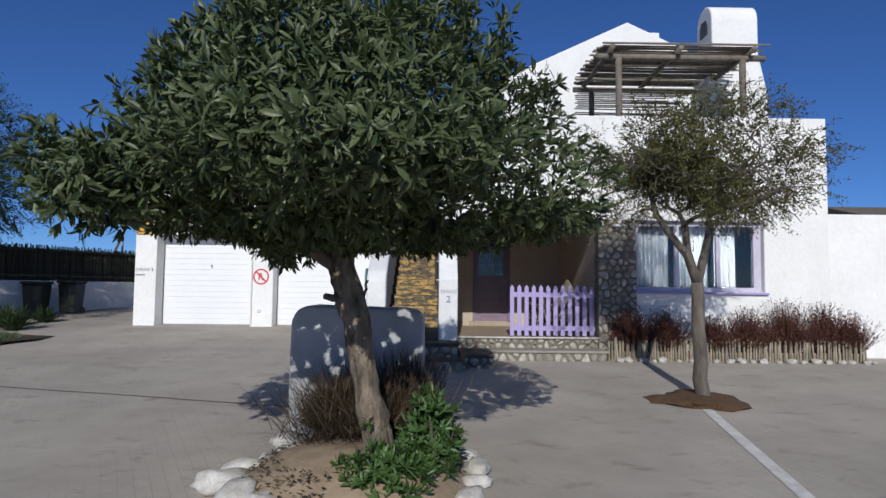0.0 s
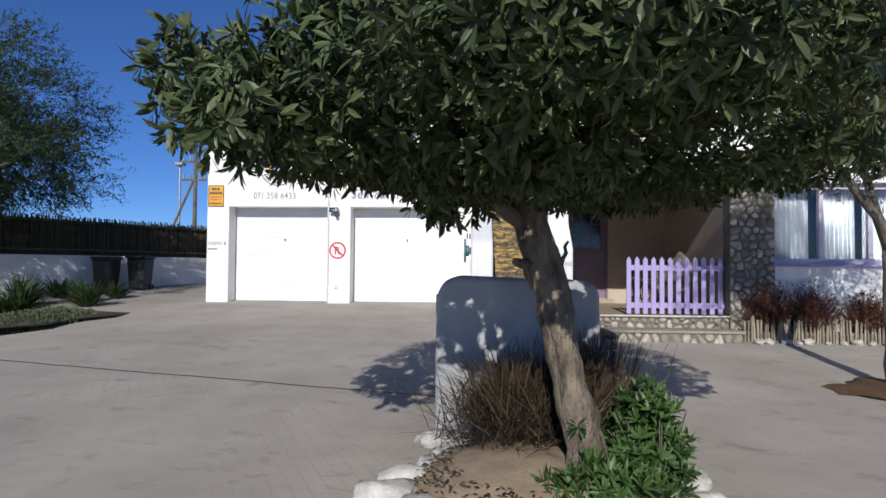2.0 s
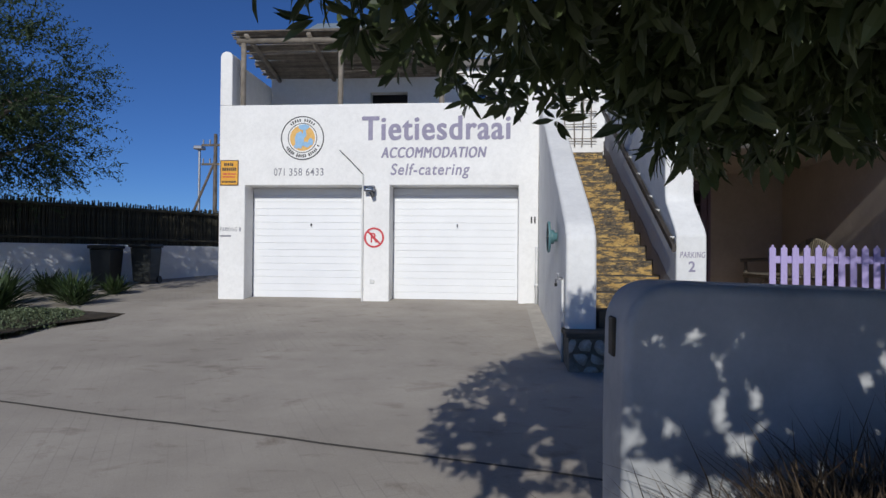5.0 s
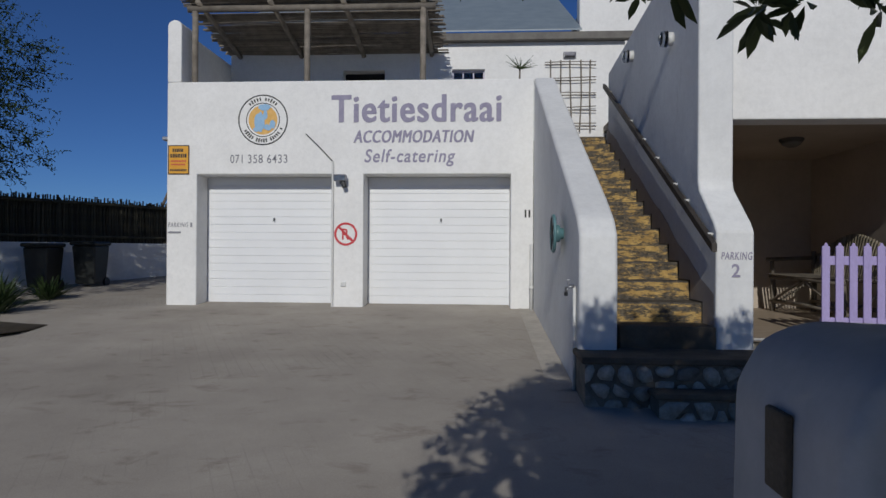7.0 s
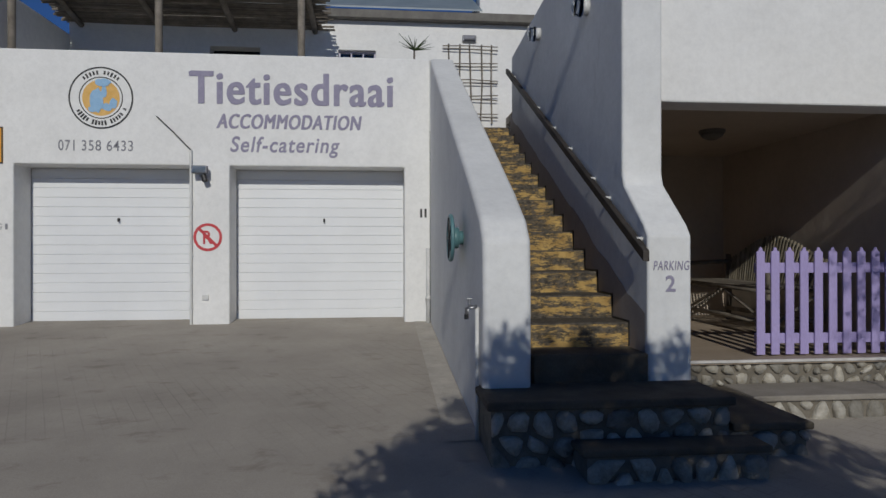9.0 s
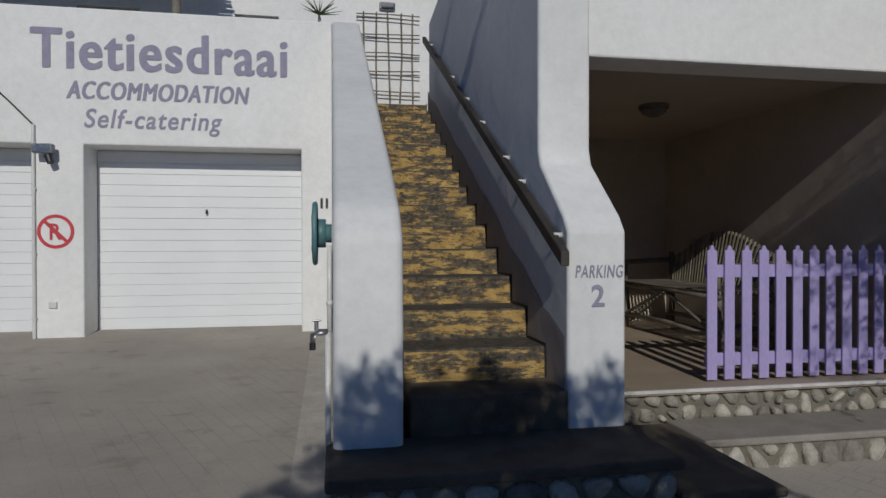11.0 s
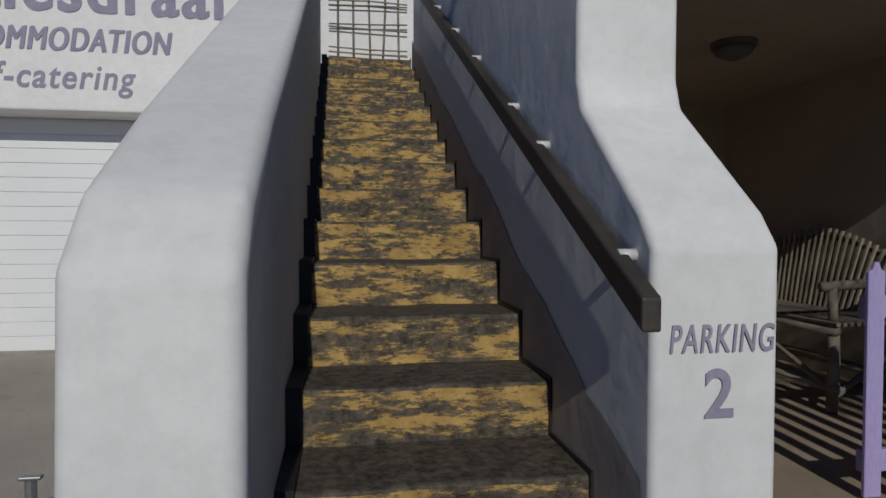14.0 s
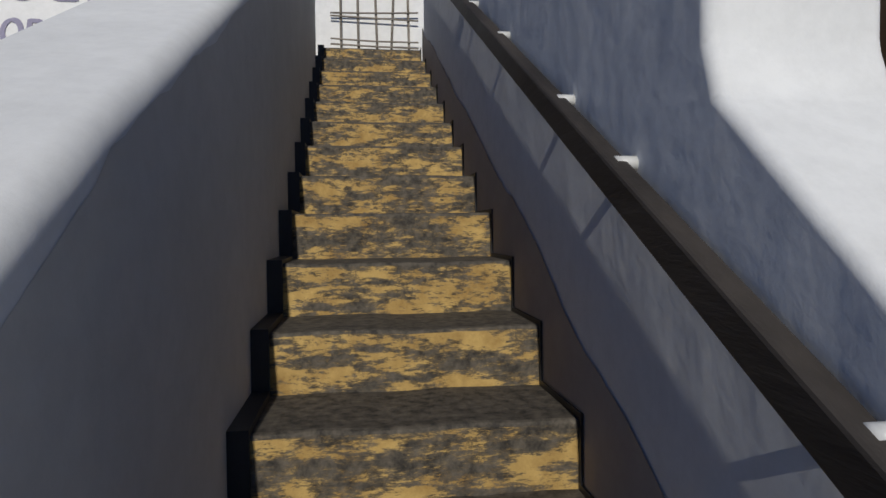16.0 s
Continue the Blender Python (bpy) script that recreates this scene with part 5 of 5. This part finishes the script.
def feathery_tree(name, label, base, height, forks, centre, radii, count, leaf, seed, trunk_r, crown_bottom, leaf_len=0.045, gap=-0.22, boughs=()):
    """An open, fine-leaved tree: forked trunk, crooked twigs and clusters of tiny leaflets."""
    rnd = random.Random(seed)
    t = thing(name, *base, label, "tree")
    b = Vector(base)
    fork = b + Vector(forks)
    bm = limb(rnd, b - Vector((0, 0, 0.15)), fork, trunk_r * 1.25, trunk_r, 8, 0.02, None, 12)
    part("trunk", bm, BARKDARK, t, smooth=True)
    ends = []
    c = Vector(centre)
    knees = []
    for way in boughs:
        pts = [fork] + [Vector(p) for p in way]
        part("bough", tube(pts, [trunk_r * (0.82 - 0.12 * k) for k in range(len(pts))], 10), BARKDARK, t, smooth=True)
        knees.append(pts[-1])
    for k in range(9):
        a = k * 0.7 + rnd.uniform(-0.2, 0.2)
        e = c + Vector((radii[0] * 0.75 * math.cos(a), radii[1] * 0.7 * math.sin(a), radii[2] * rnd.uniform(-0.4, 0.4)))
        start = knees[k % len(knees)] if knees else fork if k < 4 else fork.lerp(ends[k % 4][1], 0.45)
        bm = limb(rnd, start, e, trunk_r * (0.42 if knees else (0.8 if k < 2 else 0.6) if k < 4 else 0.35), 0.012, 7, 0.09)
        for q in range(16):
            s = start.lerp(e, rnd.uniform(0.45, 1.0))
            tip = s + rand_dir(rnd) * rnd.uniform(0.3, 0.75)
            limb(rnd, s, tip, 0.013, 0.004, 4, 0.06, bm, 5)
        part("limb", bm, BARKDARK, t)
        ends.append((start, e))
    verts, faces = [], []
    for k in range(count):
        d = rand_dir(rnd)
        f = rnd.random() ** 0.45
        lump = 0.9 + 0.5 * noise.noise(d * 2.2 + Vector((seed, 0, 0))) + 0.25 * noise.noise(d * 6 + Vector((seed, 0, 0)))
        p = c + Vector((d.x * radii[0], d.y * radii[1], d.z * radii[2])) * f * lump
        if p.z < crown_bottom + rnd.uniform(-0.15, 0.25) or noise.noise(Vector((p.x * 1.3, p.y * 1.3, p.z * 2.6)) + Vector((seed, 2, 0))) < gap:
            continue
        twig = (d + rand_dir(rnd) * 0.9 + Vector((0, 0, -0.15))).normalized()
        for q in range(14):
            s = p + twig * (q * 0.37 * leaf_len)
            ld = (twig * 0.4 + rand_dir(rnd)).normalized()
            leaf_into(verts, faces, s, ld, twig, rnd.uniform(0.6, 1.2) * leaf_len, leaf_len * 0.16)
    leaves_mesh("crown", verts, faces, leaf, t)


def right_tree_bed():
    feathery_tree("thorn_tree", "small forked thorn tree with an olive crown, ringed by mulch", (2.98, 7.8, 0.49), 4, (-0.03, 0.03, 1.42), (3.0, 7.85, 3.38), (1.6, 1.25, 0.98), 5600, FINELEAF, 23, 0.075, 2.6, 0.05, -0.12, (((2.82, 7.8, 2.25), (2.58, 7.8, 2.55), (2.42, 7.78, 2.78), (2.35, 7.78, 3.05)), ((3.05, 7.85, 2.25), (3.12, 7.85, 2.55), (3.14, 7.9, 2.95)), ((2.86, 7.9, 2.3), (2.95, 8.2, 2.7))))
    s = structure("ground_mulch", rock(random.Random(9), 1.0, 0.075), MULCH, "round brown mulch ring around the thorn tree", "mulch", True)
    s.matrix_basis = Matrix.Translation((2.95, 7.75, 0.47)) @ Matrix.Diagonal((0.64, 0.6, 1, 1))


def shrub_bed():
    rnd = random.Random(31)
    structure("ground_shrub_bed", box(2.6, 6.86, 10.47, 10.7, 0.5, 0.8, 0.02), SAND, "sandy bed in front of the house", "bed")
    f = thing("stake_fence", 4.7, 10.45, 0.64, "low fence of pale split stakes edging the shrub bed", "fence")
    x = 2.56
    while x < 6.9:
        h = rnd.uniform(0.34, 0.42)
        part("stake", tube([(x, 10.44 + rnd.uniform(-0.01, 0.01), 0.58), (x + rnd.uniform(-0.025, 0.025), 10.44, 0.62 + h)], rnd.uniform(0.012, 0.019), 6), STAKE, f)
        x += rnd.uniform(0.036, 0.06)
    for z in (0.75, 0.92):
        part("wire", tube([(2.56, 10.46, z), (6.9, 10.46, z)], 0.004, 4), STEEL, f)
    x = 2.7
    while x < 7.0:
        r = rnd.uniform(0.045, 0.09)
        o = finish("edging_stone", rock(rnd, r, 0.7), ROCKWHITE, True)
        o.matrix_basis = Matrix.Translation((x, 10.34 + rnd.uniform(-0.03, 0.03), ground_z(10.34) + r * 0.35)) @ Matrix.Rotation(rnd.uniform(0, 6), 4, "Z")
        tagged(o, "small pale stone below the stake fence", "stone", "bed edging stones")
        x += r * 2 + rnd.uniform(0, 0.12)
    for k, (cx, w, h) in enumerate(((2.95, 0.42, 0.62), (3.55, 0.45, 0.6), (4.35, 0.38, 0.5), (4.95, 0.5, 0.62), (5.6, 0.5, 0.72), (6.25, 0.5, 0.68), (6.65, 0.4, 0.55))):
        s = thing("russet_shrub", cx, 10.55, 0.78, "twiggy russet-leaved shrub behind the stake fence", "shrub", "russet shrubs")
        verts, faces = [], []
        for q in range(900):
            a = rnd.uniform(0, 6.28)
            e = rnd.uniform(0.45, 1.5)
            d = Vector((math.cos(a) * math.cos(e) * w * 1.5, math.sin(a) * math.cos(e) * 0.45, math.sin(e) * h * 1.4))
            b = Vector((cx + rnd.uniform(-0.12, 0.12), 10.56 + rnd.uniform(-0.04, 0.04), 0.75))
            f0 = rnd.uniform(0.4, 1.0)
            tip = b + d * f0
            dn = d.normalized()
            sd = Vector((-dn.z, 0.3, dn.x)).normalized() * 0.003
            i = len(verts)
            verts += [b - sd, b + sd, tip]
            faces.append((i, i + 1, i + 2))
            for u in range(7):
                leaf_into(verts, faces, b.lerp(tip, rnd.uniform(0.45, 1.0)), (dn + rand_dir(rnd) * 0.8).normalized(), dn, rnd.uniform(0.025, 0.05), 0.007)
        leaves_mesh("foliage", verts, faces, SHRUB, s)


# ---- left side ----
def left_boundary():
    a, b = Vector((-8.6, 21.3, 0)), Vector((-14.2, 11.0, 0))
    u = (b - a).normalized()
    n = Vector((-u.y, u.x, 0))
    ln = (b - a).length
    ang = math.atan2(u.y, u.x)
    place = Matrix.Translation(a) @ Matrix.Rotation(ang, 4, "Z")
    w = structure("wall_boundary_left", box(0, ln, -0.1, 0.1, 0.8, 1.92, 0.02), WHITE, "low white boundary wall under the reed fence")
    w.matrix_basis = place
    f = thing("reed_fence", a.x, a.y, 1.92, "dark upright reed fence standing on the boundary wall", "fence")
    rnd = random.Random(14)
    m0 = tube([(0, 0, 0), (0.01, 0, 0.5), (0, 0, 0.98)], [0.022, 0.019, 0.016], 5)
    proto = finish("reed", m0, REED)
    me = proto.data
    bpy.data.objects.remove(proto)
    k = 0
    x = 0.02
    while x < ln:
        o = new("reed", me)
        o.matrix_basis = place @ Matrix.Translation((x, rnd.uniform(-0.02, 0.02), 1.88)) @ Matrix.Rotation(rnd.uniform(-0.02, 0.02), 4, "Y") @ Matrix.Diagonal((1, 1, rnd.uniform(0.97, 1.05), 1))
        attach(o, f)
        x += rnd.uniform(0.034, 0.047)
    for z in (2.05, 2.75):
        part("rail", tube([place @ Vector((0, 0.06, z)), place @ Vector((ln, 0.06, z))], 0.03, 6), REED, f)
    part("lining", box(0, 1, 0, 1, 0, 1), REED, f, "dark reed lining").matrix_basis = place @ Matrix.Translation((0, -0.1, 1.9)) @ Matrix.Diagonal((ln, 0.03, 0.9, 1))
    for x, y in ((-10.62, 16.3), (-10.1, 16.95)):
        g = thing("wheelie_bin", x, y, ground_z(y), "black plastic wheelie bin against the boundary wall", "bin", "wheelie bins")
        bm = box(x - 0.24, x + 0.24, y - 0.25, y + 0.25, ground_z(y) + 0.05, ground_z(y) + 0.82, 0.03)
        for v in bm.verts:
            if v.co.z < ground_z(y) + 0.3:
                v.co.x = x + (v.co.x - x) * 0.82
                v.co.y = y + (v.co.y - y) * 0.82
        part("body", bm, BIN, g)
        part("lid", box(x - 0.27, x + 0.27, y - 0.29, y + 0.27, ground_z(y) + 0.82, ground_z(y) + 0.9, 0.03), BIN, g)
        for sx in (-0.2, 0.2):
            part("wheel", tube([(x + sx - 0.02, y + 0.2, ground_z(y) + 0.09), (x + sx + 0.02, y + 0.2, ground_z(y) + 0.09)], 0.09, 14), BLACK, g)


def left_planting():
    rnd = random.Random(41)
    s = structure("ground_left_bed", rock(random.Random(2), 1.0, 0.05), SOIL, "planted bed along the drive", "bed", True)
    s.matrix_basis = Matrix.Translation((-10.9, 12.0, 0.74)) @ Matrix.Diagonal((2.75, 4.2, 1.5, 1))
    g = thing("ground_cover", -8.6, 10.6, 0.7, "mat of pale grey-green ground cover beside the drive", "plants", "", "stuff")
    verts, faces = [], []
    for k in range(2400):
        a, q = rnd.uniform(0, 6.28), rnd.random() ** 0.5
        p = Vector((-8.9 + 0.75 * q * math.cos(a), 11.3 + 1.5 * q * math.sin(a), 0.0))
        p.z = ground_z(p.y) + 0.02 + 0.16 * (1 - q * q) * rnd.uniform(0.3, 1.2)
        for u in range(4):
            d = (rand_dir(rnd) + Vector((0, 0, 0.5))).normalized()
            leaf_into(verts, faces, p, d, Vector((0, 0, 1)), rnd.uniform(0.03, 0.06), 0.009)
    leaves_mesh("foliage", verts, faces, PALEGREEN, g)
    for x, y, r in ((-9.9, 12.4, 0.75), (-10.6, 13.4, 0.8), (-10.2, 11.4, 0.7), (-9.9, 14.2, 0.6), (-11.2, 12.3, 0.9), (-10.9, 14.9, 0.6), (-9.7, 11.6, 0.6), (-9.3, 13.5, 0.6), (-10.0, 10.2, 0.7), (-9.5, 9.4, 0.6), (-11.8, 11.0, 0.9), (-9.6, 15.0, 0.45)):
        b = thing("strappy_plant", x, y, ground_z(y), "dark green clump of strappy leaves", "plant", "strappy plants")
        verts, faces = [], []
        for k in range(150):
            a, e = rnd.uniform(0, 6.28), rnd.uniform(0.25, 1.4)
            d = Vector((math.cos(a) * math.cos(e), math.sin(a) * math.cos(e), math.sin(e)))
            leaf_into(verts, faces, Vector((x + rnd.uniform(-0.1, 0.1), y + rnd.uniform(-0.1, 0.1), ground_z(y))), d, Vector((0, 0, 1)), r * rnd.uniform(0.6, 1.1), 0.02)
        leaves_mesh("foliage", verts, faces, ACACIALEAF, b)
    # crown widened forward beyond the visible part, added to shade the boundary wall
    feathery_tree("acacia_tree", "large dark acacia with drooping feathery foliage beyond the fence", (-12.6, 13.0, 0.8), 6, (0.3, 0.1, 2.0), (-12.3, 13.1, 4.4), (3.1, 3.5, 2.4), 19000, ACACIALEAF, 77, 0.13, 2.3, 0.085, 0.0)


def poles():
    p = thing("utility_pole", -18.4, 38.0, 1.16, "timber utility pole with crossarms, insulators and a brace", "pole")
    part("mast", tube([(-18.4, 38, 1.1), (-18.4, 38, 8.6)], [0.14, 0.1], 8), BARKDARK, p)
    part("brace", tube([(-20.0, 38, 3.4), (-18.45, 38, 7.0)], 0.08, 6), BARKDARK, p)
    for z in (7.9, 6.8):
        part("crossarm", box(-19.2, -17.7, 37.9, 38.0, z, z + 0.12), BARKDARK, p)
        for x in (-19.1, -18.7, -18.0, -17.8):
            part("insulator", tube([(x, 37.95, z + 0.12), (x, 37.95, z + 0.38)], 0.05, 6), STEEL, p)
    l = thing("street_lamp", -19.6, 38.5, 1.16, "slim grey street lamp", "street lamp")
    part("post", tube([(-19.6, 38.5, 1.1), (-19.6, 38.5, 7.8)], 0.07, 8), STEEL, l)
    part("head", box(-19.85, -19.35, 38.2, 38.8, 7.8, 8.0, 0.04), STEEL, l)


garage_block()
logo_and_words()
garage_fittings()
balcony()
trellis()
spiky_plant()
staircase()
landing_steps()
stair_side_fittings()
main_house()
lettering("parking_two_lettering", "PARKING", -0.24, 0.015, 10.16, 1.735, 0.062, LETTER, shear=0.15, label="lilac-grey painted parking word on the stair pier", fat=0.008)
lettering("parking_two_number", "2", -0.155, -0.085, 10.16, 1.59, 0.105, LETTER, label="lilac-grey painted numeral on the stair pier", fat=0.02)
picket_fence()
bench()
terrace()
far_house()
planter()
big_tree()
right_tree_bed()
shrub_bed()
left_boundary()
left_planting()
poles()

# daylight passes the window panes
for ob in bpy.data.objects:
    if ob.name.split(".")[0] == "pane":
        ob.visible_shadow = False
